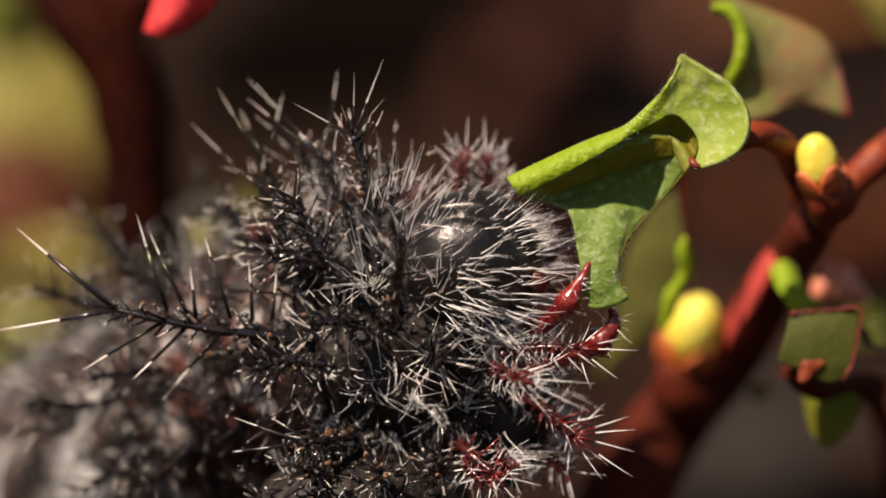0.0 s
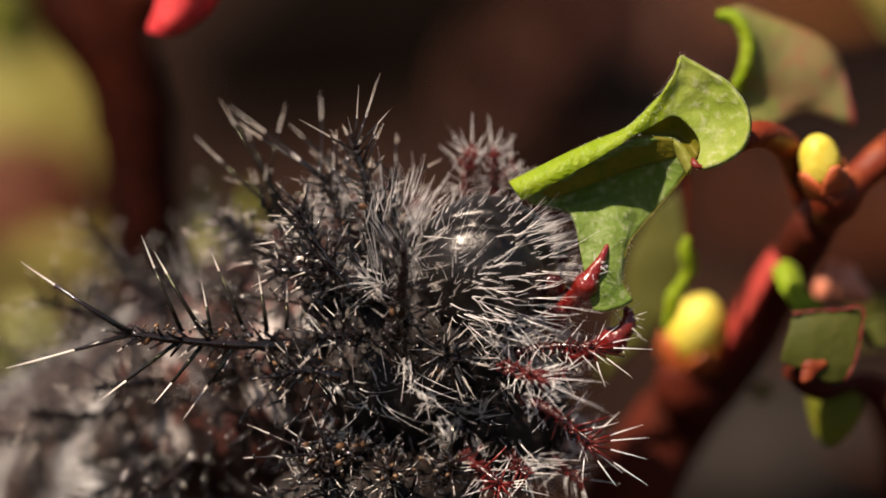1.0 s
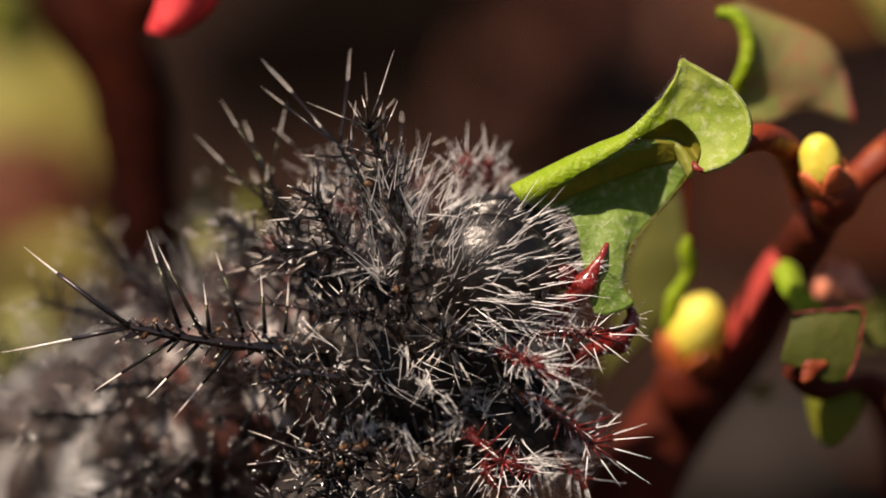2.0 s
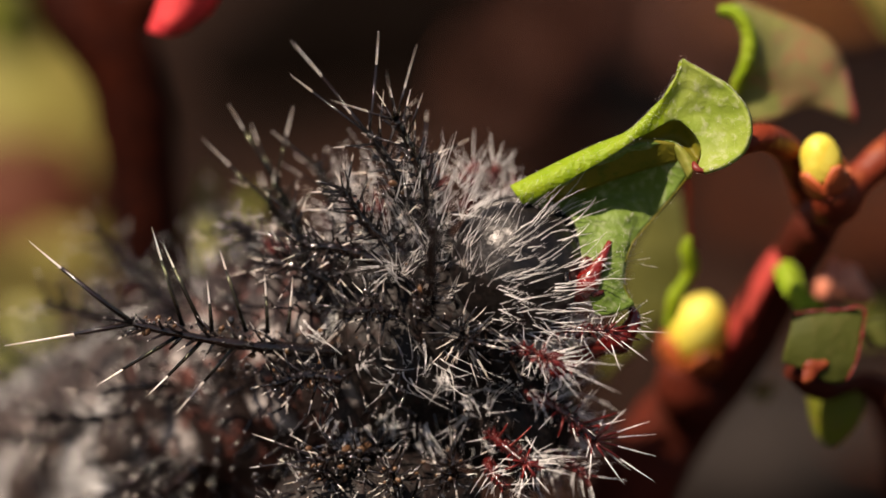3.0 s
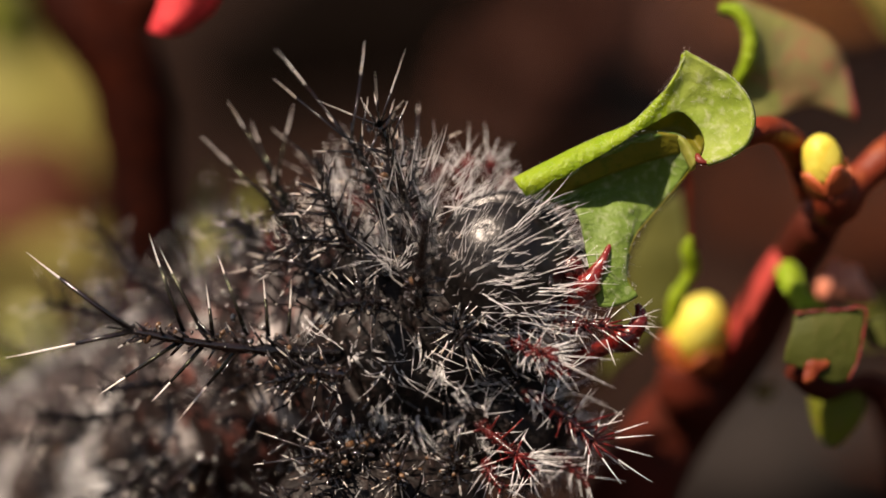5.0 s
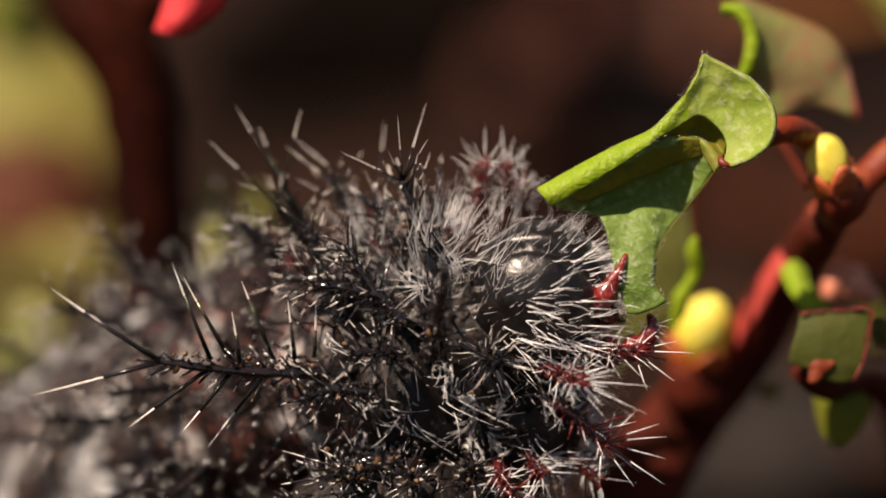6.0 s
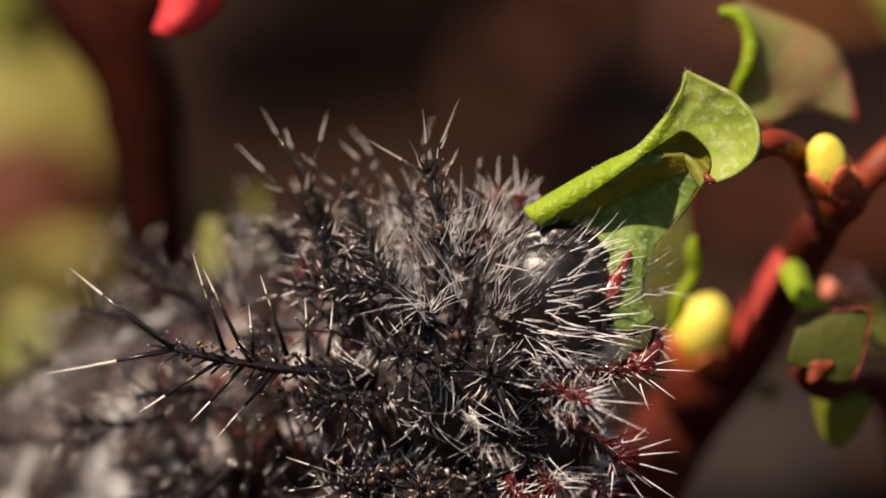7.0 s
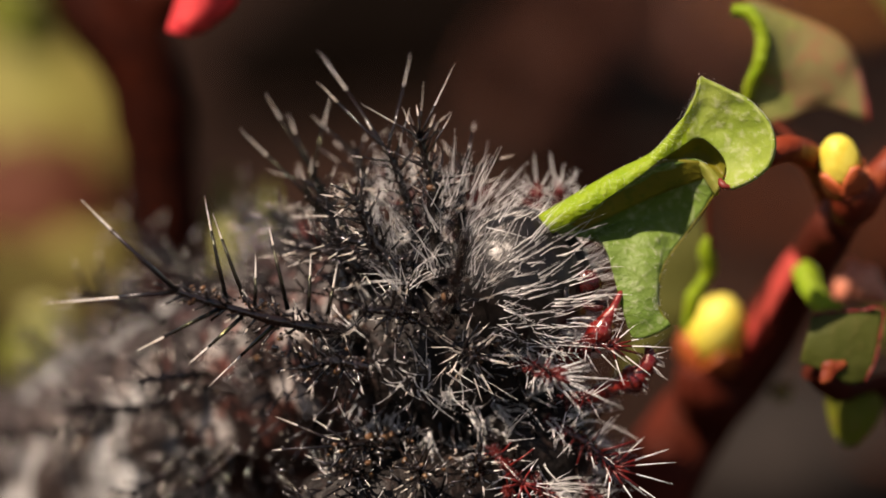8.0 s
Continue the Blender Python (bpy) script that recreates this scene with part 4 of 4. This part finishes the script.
scolus(s2, (-0.84, 2.74, 21.41), (-0.31, 2.92, 22.85), .16, 24, .4, .9, RED, 119, dark=.45, thick=.027)
scolus(s2, (0.84, -0.50, 17.82), (1.63, -1.63, 17.48), .12, 13, .4, .8, RED, 115, "dark red horn with white bristles", dark=.35, thick=.03,
       forks=((1.07, -1.96, 17.76), (0.76, -1.90, 17.24), (1.50, -2.10, 16.85), (2.13, -1.99, 16.88), (2.69, -1.71, 17.17), (2.51, -1.51, 17.53), (1.83, -1.27, 18.02)), fork=1.2, spine_dark=.4)
hair_patch(s2, c2, ball(2.62), 250, .35, .75, 23, stage(.05, -.3, -.2), keep=(stage(.1, -.35, -.8), .3), radius=.018, lift=.5, curl=.95, label="curled white hairs", tuft=7)
hair_patch(s2, np.array((-0.49, 0.75, 22.47)), ball(1.0), 55, .6, 1.3, 29, stage(.15, .5, -.1), keep=(stage(.2, .9, -.3), .2), radius=.013, lift=.6, curl=.08, spread=.4, label="stiff pale needles")
hair_patch(s2, c2, ball(2.5), 80, .4, .9, 24, stage(-.2, .4, 0), keep=(stage(-.2, .8, -.4), .3), radius=.017, lift=.6, curl=.4, tuft=4)
hair_patch(s2, np.array((-1.54, 2.15, 21.91)), ball(1.1), 70, .6, 1.3, 30, stage(0, .6, -.1), keep=(stage(0, .8, -.5), -.1), radius=.017, lift=.7, curl=.15, spread=.6, label="pale upright hairs")
bristle_coat(s2, c2, ball(2.45), 150, .5, 1.0, 52, stage(0, .1, 0), keep=(stage(0, 0, -1), -.2))

# third ring: long horn held out sideways
s3, c3, a3, r3 = segs[2]
lng = scolus(None, (-1.71, 0.65, 19.39), (-6.99, -0.63, 20.43), .18, 34, .35, .8, BLACK, 121, "long black horn with a forked tip", start=.22, thick=.045, forks=((-9.32, -0.27, 22.14), (-9.78, -0.96, 19.95)), crumbs=40, beads=230, fork=1.7, spine_dark=.52, pivot=(-2.33, 0.02, 19.75))
rng = random.Random(5)
for p, q in (((-5.83, -0.41, 20.28), (-6.54, -0.00, 22.38)), ((-5.39, -0.37, 20.23), (-6.34, 0.22, 22.06)), ((-4.43, -0.30, 20.11), (-5.03, 0.08, 21.93)), ((-3.96, -0.21, 20.05), (-3.98, 0.03, 21.35)), ((-3.52, -0.21, 20.05), (-3.35, 0.10, 21.20)),
             ((-5.76, -0.48, 20.19), (-7.67, -1.07, 19.17)), ((-5.33, -0.42, 20.04), (-6.53, -1.05, 18.86)), ((-5.19, -0.48, 20.19), (-5.24, -0.40, 21.28)), ((-4.45, -0.32, 20.02), (-6.11, -0.59, 18.25))):
    extra = Shape()
    bristle(extra, p, np.array(q) - np.array(p), np.linalg.norm(np.array(q) - np.array(p)), rng, .06, .58)
    part("bristle", extra, SHEEN[:2], lng)
scolus(s3, (-0.89, 0.39, 17.26), (-2.79, -1.81, 17.58), .18, 30, .5, 1.1, BLACK, 122, thick=.036, forks=((-4.40, -1.87, 17.34), (-4.29, -1.56, 18.11)), crumbs=20)
scolus(s3, (-2.35, 0.90, 20.72), (-3.99, 0.77, 21.41), .18, 28, .5, 1.1, BLACK, 123, thick=.036)
scolus(s3, (-2.13, 2.41, 20.96), (-2.89, 2.40, 23.24), .18, 28, .6, 1.2, BLACK, 124, thick=.036)
scolus(s3, (-2.31, -0.87, 19.13), (-3.77, -1.57, 19.22), .2, 30, .5, 1.1, BLACK, 125, thick=.036, crumbs=6, beads=70)
scolus(s3, (-2.85, 0.57, 20.28), (-3.48, 0.97, 22.54), .18, 28, .5, 1.1, BLACK, 126, thick=.036)
scolus(s3, (-2.41, 2.96, 20.68), (-2.40, 2.94, 22.17), .16, 22, .5, 1.0, RED, 127, dark=.45, thick=.027)
scolus(s3, (-2.92, 2.25, 20.33), (-3.93, 2.13, 21.44), .16, 22, .5, 1.0, RED, 128, dark=.45, thick=.027)
hair_patch(s3, c3, ball(3.0), 120, .3, .7, 25, stage(-.05, -.35, -.2), keep=(stage(.45, -.3, -.8), .5), radius=.018, lift=.5, curl=.95, label="curled white hairs", tuft=6)
bristle_coat(s3, c3, ball(2.85), 260, .5, 1.1, 53, stage(-.2, 0, 0), keep=(stage(-.1, -.1, -1), -.1))

# rear rings
s4, c4, a4, r4 = segs[3]
scolus(s4, (-2.79, 2.46, 21.15), (-3.93, 1.89, 22.50), .15, 16, .5, 1.1, SHEEN, 131, start=.3, thick=.032, forks=((-5.56, 2.40, 24.01), (-3.77, 2.01, 23.33)))
hornb = scolus(s4, (-2.91, 2.25, 21.14), (-3.78, 2.01, 22.94), .14, 14, .5, 1.1, SHEEN, 133, start=.2, thick=.032, forks=((-4.87, 2.50, 24.78), (-3.46, 2.57, 24.63), (-4.45, 2.88, 24.26)))
scolus(s4, (-3.73, 2.99, 20.80), (-4.74, 2.65, 21.84), .2, 26, .6, 1.2, BLACK, 132, thick=.05)
for k in range(3, 8):
    sg, c, ax, r = segs[k]
    ring(sg, c, ax, r, 2.3 if k == 3 else 1.5, 38 + k, count=11 if k == 3 else 9, bristles=24 if k == 3 else 18)
    ring(sg, np.array(c) + unit(ax) * 1.2, ax, r, 1.6 if k == 3 else 1.2, 58 + k, count=9 if k == 3 else 7, bristles=22 if k == 3 else 16)
    hair_patch(sg, c, ball(3), 90, .4, .9, 26 + k, stage(-.1, .1, 0), radius=.018, curl=.5, tuft=4)
    bristle_coat(sg, c, ball(2.95), 320 if k == 3 else 300, .5, 1.1, 54 + k, stage(-.2, 0, 0), keep=(stage(0, .1, -1), -.2))

# glossy warts and crumbs between the horns
def warts(seg, spots, seed):
    rng = random.Random(seed)
    for mat, name, label, count in ((GLINT, "granulation", "glossy wart-like beads", 20), (CRUMB, "grit", "orange-brown crumbs", 4)):
        s = Shape()
        for c, wide, high in spots:
            for _ in range(count):
                q = rng.choice((.02, .03, .03, .045, .07))
                s.blob(np.asarray(c) + SIDE * rng.gauss(0, wide) + RISE * rng.gauss(0, high) + AWAY * rng.gauss(.1, .25), [(q * rng.uniform(.8, 1.6), 0, 0), (0, q, 0), (0, 0, q * rng.uniform(.7, 1.2))], 7, 10, rough=.5, size=11)
        tagged(part(name, s, mat, seg, label), kind="stuff")


warts(s3, (((-3.57, -0.45, 19.53), .8, .4), ((-4.34, -0.31, 19.68), .5, .3), ((-1.56, -1.07, 17.22), .7, .3), ((-2.81, -1.42, 17.08), .6, .25)), 91)
warts(s4, (((-4.03, 0.72, 18.50), .7, .5), ((-4.97, 1.46, 18.94), .6, .4), ((-5.52, 1.40, 17.19), .7, .5)), 93)
warts(segs[4][0], (((-7.10, 3.10, 17.33), .8, .6), ((-7.81, 3.20, 16.17), .9, .5), ((-9.39, 5.24, 16.06), .9, .6)), 94)
warts(s2, (((-1.05, -0.55, 21.12), .5, .7), ((-1.56, 0.55, 23.30), .2, .6), ((0.83, -0.68, 20.25), .4, .3)), 92)

# the side of the body below, with short horns
flank = Shape()
flank.blob((-1.71, -0.35, 15.69), [stage(2.6, .4, 0), stage(-.3, 1.5, 0), stage(0, 0, 1.6)], 20, 30, rough=.14, size=1.2)
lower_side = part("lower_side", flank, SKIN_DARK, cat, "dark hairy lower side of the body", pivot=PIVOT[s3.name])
FC, FR = np.array((-1.71, -0.35, 15.69)), (stage(2.6, .4, 0), stage(-.3, 1.5, 0), stage(0, 0, 1.6))
hair_patch(lower_side, FC, FR, 50, .35, .7, 63, stage(.1, -.2, -.2), keep=(stage(.2, .4, -.8), .3), radius=.018, lift=.6, curl=.6, tuft=3)
bristle_coat(lower_side, FC, FR, 90, .4, .8, 64, stage(0, .2, 0), keep=(stage(0, .3, -1), 0))
for i, (p, q) in enumerate((((-2.32, -1.17, 16.86), (-2.79, -1.85, 17.42)), ((-1.05, -1.38, 16.86), (-1.16, -2.13, 17.52)), ((-0.05, -1.46, 16.95), (0.20, -2.07, 17.76)))):
    scolus(lower_side, p, q, .15, 22, .4, .9, BLACK, 160 + i, thick=.034, crumbs=4, beads=50)
warts(lower_side, (((-2.42, -1.75, 17.39), .5, .25), ((0.14, -1.99, 17.67), .35, .25)), 95)

# low red horn on the far flank, and the clawed front legs
low_horn = scolus(None, (1.86, 0.10, 18.50), (3.35, -0.93, 17.77), .17, 36, .4, .9, RED, 141, "dark red horn fanned with white bristles", dark=.35, thick=.03, pivot=(1.97, -0.37, 18.31),
                  forks=((4.56, -0.82, 18.16), (4.69, -1.08, 17.98), (4.80, -1.12, 17.43), (4.64, -1.46, 16.95), (3.98, -1.58, 16.89), (4.13, -0.65, 18.43), (3.20, -1.61, 17.14), (3.68, -0.48, 18.28)), fork=1.35, spine_dark=.42)

belly = Shape()
belly.blob((1.57, 1.20, 17.60), [stage(1.45, -.5, 0), stage(.5, 1.35, 0), stage(0, 0, 1.7)], 18, 28, rough=.12, size=1.2)
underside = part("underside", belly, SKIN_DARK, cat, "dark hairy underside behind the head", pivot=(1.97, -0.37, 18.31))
UC, UR = np.array((1.57, 1.20, 17.60)), (stage(1.5, -.5, 0), stage(.5, 1.4, 0), stage(0, 0, 1.75))
hair_patch(underside, UC, UR, 190, .35, .8, 61, stage(.3, -.15, -.2), keep=(stage(.5, -.1, -.8), .1), radius=.02, lift=.6, curl=.8, label="curled white hairs", tuft=6)
bristle_coat(underside, UC, UR, 90, .4, .8, 62, stage(.2, 0, 0), keep=(stage(.3, 0, -1), 0))
for i, (p, q) in enumerate((((2.22, -0.23, 19.20), (2.82, -1.08, 19.52)), ((1.66, -0.60, 17.46), (2.01, -1.58, 17.26)), ((2.57, -0.03, 17.26), (3.25, -0.57, 16.78)), ((0.96, -0.66, 17.21), (1.33, -1.58, 16.87)))):
    scolus(underside, p, q, .1, 22, .45, 1.0, RED, 150 + i, dark=.22, thick=.027)


def leg(points, size, label, seed):
    """A jointed leg: knuckles that narrow to a claw, with a few white hairs."""
    rng = random.Random(seed)
    ob = part("leg", limb(points, [size * r for r in (1.1, 1.12, .86, 1.06, .76, .92, .66, .3)], 16, lumps=.75, steps=48), LEG, cat, label, pivot=points[0])
    h = Shape()
    for _ in range(60):
        u = rng.uniform(.05, .9)
        o = unit([rng.gauss(0, 1) for _ in range(3)])
        h.hair(spline(points, u) + o * size * .7 * (1 - .5 * u), o + SIDE * .6, rng.uniform(.15, .5), .011)
    tagged(part("hairs", h, HAIR, ob, "sparse white hairs"), kind="stuff")
    return ob


leg_a = leg([(2.43, 0.46, 20.24), (2.73, 0.14, 20.60), (2.97, -0.09, 20.89), (3.19, -0.22, 21.19), (3.33, -0.23, 21.45), (3.48, -0.20, 21.70), (3.59, -0.08, 21.90), (3.67, 0.06, 22.05)], .21, "dark red jointed front leg holding the leaf", 71)
leg_b = leg([(2.76, 0.50, 19.24), (3.25, 0.26, 19.51), (3.62, 0.07, 19.74), (3.93, -0.04, 19.93), (4.11, -0.09, 20.10), (4.24, -0.09, 20.31), (4.26, -0.04, 20.51), (4.19, 0.06, 20.67)], .22, "dark red jointed front leg", 72)


# ---- what moves ----
def moved(ob, dx=0.0, dz=0.0, roll=0.0, yaw=0.0, nod=0.0):
    """The part's pose after a shift across and up (mm), a lean (degrees, left end down), a turn about the upright and a nod, the head's about its own middle."""
    at = Vector(ob.location)
    spin = Matrix.Rotation(radians(yaw), 4, Vector(RISE)) @ Matrix.Rotation(radians(roll), 4, Vector(-AWAY))
    bow = Matrix.Rotation(radians(nod), 4, Vector(SIDE))
    arm = Vector((HC - PIVOT[head.name]) * MM) if ob.name == head.name else Vector()
    return Matrix.Translation(at + Vector((dx * SIDE + dz * RISE) * MM) + spin @ (arm - bow @ arm)) @ spin @ bow


def keyed(ob, rows):
    for horn in FOLLOW.get(ob.name, ()):
        keyed(horn, rows)
    walk(ob, [(t, moved(ob, dx, dz, *turn)) for t, dx, dz, *turn in rows])


def motions():
    keyed(eaten_leaf, [(0, 0.123, 0.074, -2.1), (.5, 0.125, -0.132, -1.3), (1, 0.094, 0.076, -1.0), (1.5, 0.095, 0.016, -.7), (1.7, 0.11, 0.0, -.8), (2.8, 0.10, 0.02, -.9), (3, 0.089, -0.007, -.9), (3.5, 0, 0, 0), (4, -0.07, -0.039, -.6),
                       (4.5, -0.019, 0.165, -1.1), (4.7, 0.04, 0.18, -1), (5.8, 0.43, 0.18, 1), (6, 0.494, 0.163, 1.6), (6.5, 0.335, -0.05, 1.6), (7, 0.181, -0.164, 3.1), (7.5, 0.134, -0.125, 3.1), (8, 0.216, -0.289, 3.4)])
    keyed(swaying_leaf, [(0, -.03, .05), (.5, .02, -.1), (1, .03, -.12), (1.5, .03, -.1), (3, .03, -.01), (3.5, 0, 0), (4.5, .03, .02), (6, -.05, .03), (6.5, -.09, -.04), (7, -.07, -.05), (7.5, -.09, -.07), (8, -.09, 0)])
    for ob in tall:
        keyed(ob, [(0, -0.594, -0.356, -3.0, 2.4, -13.7), (.5, -0.545, -0.269, -3.2, 8.6, -13.4), (1, -0.504, -0.685, -0.2, 12.6, -18.9), (1.5, -0.181, -0.17, 0.1, 1.4, -6.7), (1.7, -0.15, -0.1, 0.3, 1, -5), (2.8, 0.5, 0.25, 2, -2, 3),
                   (3, 0.68, 0.32, 2.2, -4, 5), (3.5, 0, 0, 0, 0, 0), (4, 0.214, 0.151, -2.5, -3.8, 2.4), (4.5, 0.069, 0.461, -0.9, -1.4, 3.1), (4.7, 0.06, 0.40, -0.9, -1.4, 3), (5.8, 0.2, -1.25, 1, 0, -18), (6, 0.542, -1.362, 1.5, 0, -19.0),
                   (6.5, 0.517, -0.767, -2.2, -7.5, -11.5), (7, 0.867, -1.245, -3.9, -11.5, -19.8), (7.5, 0.304, -0.548, -2.6, 0.5, -1.8), (8, 0.189, -0.252, -6.8, 1.6, -2.9)])
    keyed(head, [(0, -0.954, 0.339, -4, 0, 34), (.5, -0.778, 0.326, -2, 0, 30), (1, -0.665, 0.10, 0, 0, 36), (1.5, -0.226, 0.04, 0, 0, 30), (1.7, -0.40, 0.08, 0, 0, 26), (2.8, -0.038, 0.125, 0, 0, 8), (3, 0.100, 0.063, 0, 0, 2), (3.5, 0, 0, 0, 0, 0), (4, 0.100, -0.000, 0, 0, 0),
                 (4.5, -0.038, 0.151, 0, 0, 0), (4.7, -0.075, 0.176, 0, 0, 3), (5.8, -0.954, 0.025, -3, 0, 30), (6, 0.36, -0.42, -3, 0, 34), (6.5, 0.40, -0.48, 0, 0, 24), (7, 0.803, -0.477, 0, 0, 26), (7.5, 0.213, -0.226, 0, 0, 14), (8, -0.314, -0.226, 0, 0, 4)])
    for ob in fan:
        keyed(ob, [(0, -0.088, 0.464, -3), (.5, 0.125, 0.540, 0), (1, 0.038, 0.540, 0), (1.5, -0.151, 0.464, 0), (1.7, -0.125, 0.414, 0), (2.8, 0.000, 0.226, 0), (3, 0.038, 0.188, 0), (3.5, 0, 0, 0), (4, 0.063, 0.125, 0), (4.5, -0.100, 0.226, 0),
                   (4.7, -0.100, 0.251, 0), (5.8, 0.000, 0.477, 0), (6, 0.151, 0.28, 0), (6.5, 0.489, -0.038, 0), (7, 0.477, -0.439, 0), (7.5, 0.339, -0.627, 0), (8, 1.154, -0.326, 6)])
    keyed(segs[0][0], [(0, -0.452, -0.326, 0), (.5, -0.201, -0.100, 0), (1, -0.176, -0.301, 0), (1.5, -0.038, 0.100, 0), (1.7, -0.251, -0.000, 0), (2.8, -0.063, 0.063, 0), (3, 0.125, 0.075, 0), (3.5, 0, 0, 0), (4, 0.100, -0.000, 0), (4.5, 0.075, 0.251, 0),
                       (4.7, 0.063, 0.226, 0), (5.8, -0.251, -0.151, 0), (6, 0.577, -0.376, 0), (6.5, 0.314, -0.314, 0), (7, 0.627, -0.778, 0), (7.5, 0.000, -0.502, 0), (8, -0.188, -0.251, 0)])
    keyed(segs[1][0], [(0, -0.427, -0.176, 0), (.5, -0.251, -0.075, -1), (1, -0.376, -0.452, 1), (1.5, -0.125, 0.050, 1), (1.7, -0.301, 0.025, 1), (2.8, 0.013, 0.113, -1), (3, 0.188, 0.050, 0), (3.5, 0, 0, 0), (4, 0.125, -0.025, 0), (4.5, 0.075, 0.301, 0),
                       (4.7, 0.063, 0.314, 0), (5.8, -0.314, -0.690, 0), (6, 0.188, -0.903, -2), (6.5, 0.326, -0.527, -4), (7, 0.728, -0.954, -6), (7.5, 0.188, -0.276, -6), (8, 0.125, -0.100, -8)])
    keyed(segs[2][0], [(0, -0.276, 0.464, 0), (.5, 0.000, 0.477, -2), (1, 0.050, 0.188, -4), (1.5, 0.013, 0.226, -3), (1.7, 0.013, 0.201, -2), (2.8, 0.000, 0.100, 0), (3, 0.025, 0.113, 0), (3.5, 0, 0, 0), (4, -0.025, 0.038, 1), (4.5, 0.050, 0.226, -2),
                       (4.7, 0.050, 0.201, -1), (5.8, 0.301, 0.226, 3), (6, 0.464, -0.163, 3), (6.5, 0.590, -0.050, 1), (7, 0.640, -0.376, 1), (7.5, 0.364, -0.138, -2), (8, 0.226, 0.389, -3)])
    keyed(lower_side, [(0, -0.2, 0.1, 0), (1.5, 0, 0.1, 0), (3.5, 0, 0, 0), (4.5, 0.03, 0.15, 0), (5.8, 0.2, 0, 0), (6.5, 0.45, -0.1, 0), (7, 0.55, -0.3, 0), (7.5, 0.35, -0.2, 0), (8, 0.2, 0.1, 0)])
    keyed(lng, [(0, -0.206, 0.367, 0.3, -6.0), (.5, 0.022, 0.445, 3.7, 0.8), (1, 0.048, 0.276, 5.7, 3.3), (1.5, -0.015, 0.15, 2.7, 2.0), (1.7, -0.01, 0.13, 2.2, 2), (2.8, 0.03, 0.07, 0.5, 2), (3, 0.03, 0.066, 0.3, 1.9), (3.5, 0, 0, 0),
                (4, -0.027, 0.067, -0.1), (4.5, -0.007, 0.109, 1.4, 3.3, -2), (4.7, 0.0, 0.1, 1.6, 3.5, -1), (5.8, 0.32, -0.25, 5, 5, 3), (6, 0.48, -0.35, 4.8, 6, 4), (6.5, 0.69, -0.172, 1.1, 5.0, 1), (7, 0.79, -0.42, 0.9, 6.0, 2),
                (7.5, 0.56, -0.100, -4.5, 10), (8, 0.45, 0.389, -4.5, 10)])
    keyed(segs[3][0], [(0, -0.188, 0.389, 0), (.5, -0.163, 0.364, 0), (1, -0.201, 0.138, 0), (1.5, -0.201, 0.138, 0), (3, -0.050, 0.063, 0), (3.5, 0, 0, 0), (4, 0.000, 0.038, 0), (4.5, -0.013, 0.063, 0),
                       (5.8, -0.151, 0.151, 0), (6, -0.025, -0.000, 0), (6.5, 0.477, 0.113, 0), (7, 0.590, -0.050, 0), (7.5, 0.703, 0.038, 0), (8, 0.376, 0.289, 0)])
    for k in (4, 5, 6, 7):
        q = 1 - .2 * (k - 3)
        keyed(segs[k][0], [(t, dx * q, dz * q, 0) for t, dx, dz in ((0, -0.151, 0.251), (1, -0.151, 0.075), (3, -0.050, 0.050), (4.5, 0, 0), (6, 0.000, -0.000), (7, 0.502, -0.050), (8, 0.314, 0.226))])
    for ob in (low_horn, underside):
        keyed(ob, [(0, -0.376, 0.151, 0), (.5, -0.138, -0.038, 0), (1, -0.100, -0.025, 0), (1.5, -0.075, -0.025, 0), (3, 0.025, 0.050, 0), (3.5, 0, 0, 0), (4, -0.050, -0.000, 0), (4.5, -0.050, 0.100, 0),
                   (5.8, -0.038, -0.100, 0), (6, 0.100, -0.000, 0), (6.5, 0.251, -0.125, 0), (7, 0.389, -0.339, 0), (7.5, 0.188, -0.565, 0), (8, 0.038, -0.565, 0)])
    keyed(leg_a, [(0, -0.326, -0.326, 0), (.5, -0.038, -0.138, 0), (1, 0.013, 0.038, 0), (1.5, -0.013, 0.038, 0), (3, 0.025, 0.100, 0), (3.5, 0, 0, 0), (4.5, 0.000, 0.063, 0), (5.8, 0.151, -0.125, 0), (6, 0.251, -0.188, 0), (6.5, 0.351, -0.251, 0),
                  (7, 0.351, -0.151, 0), (7.5, 0.125, -0.502, 0), (8, -0.125, -1.004, 0)])
    keyed(leg_b, [(0, -0.376, -0.063, 0), (1, -0.100, -0.025, 0), (3.5, 0, 0, 0), (4.5, 0.063, 0.063, 0), (6, 0.251, -0.188, 0), (7, 0.376, -0.502, 0), (8, -0.063, -0.878, 0)])


motions()
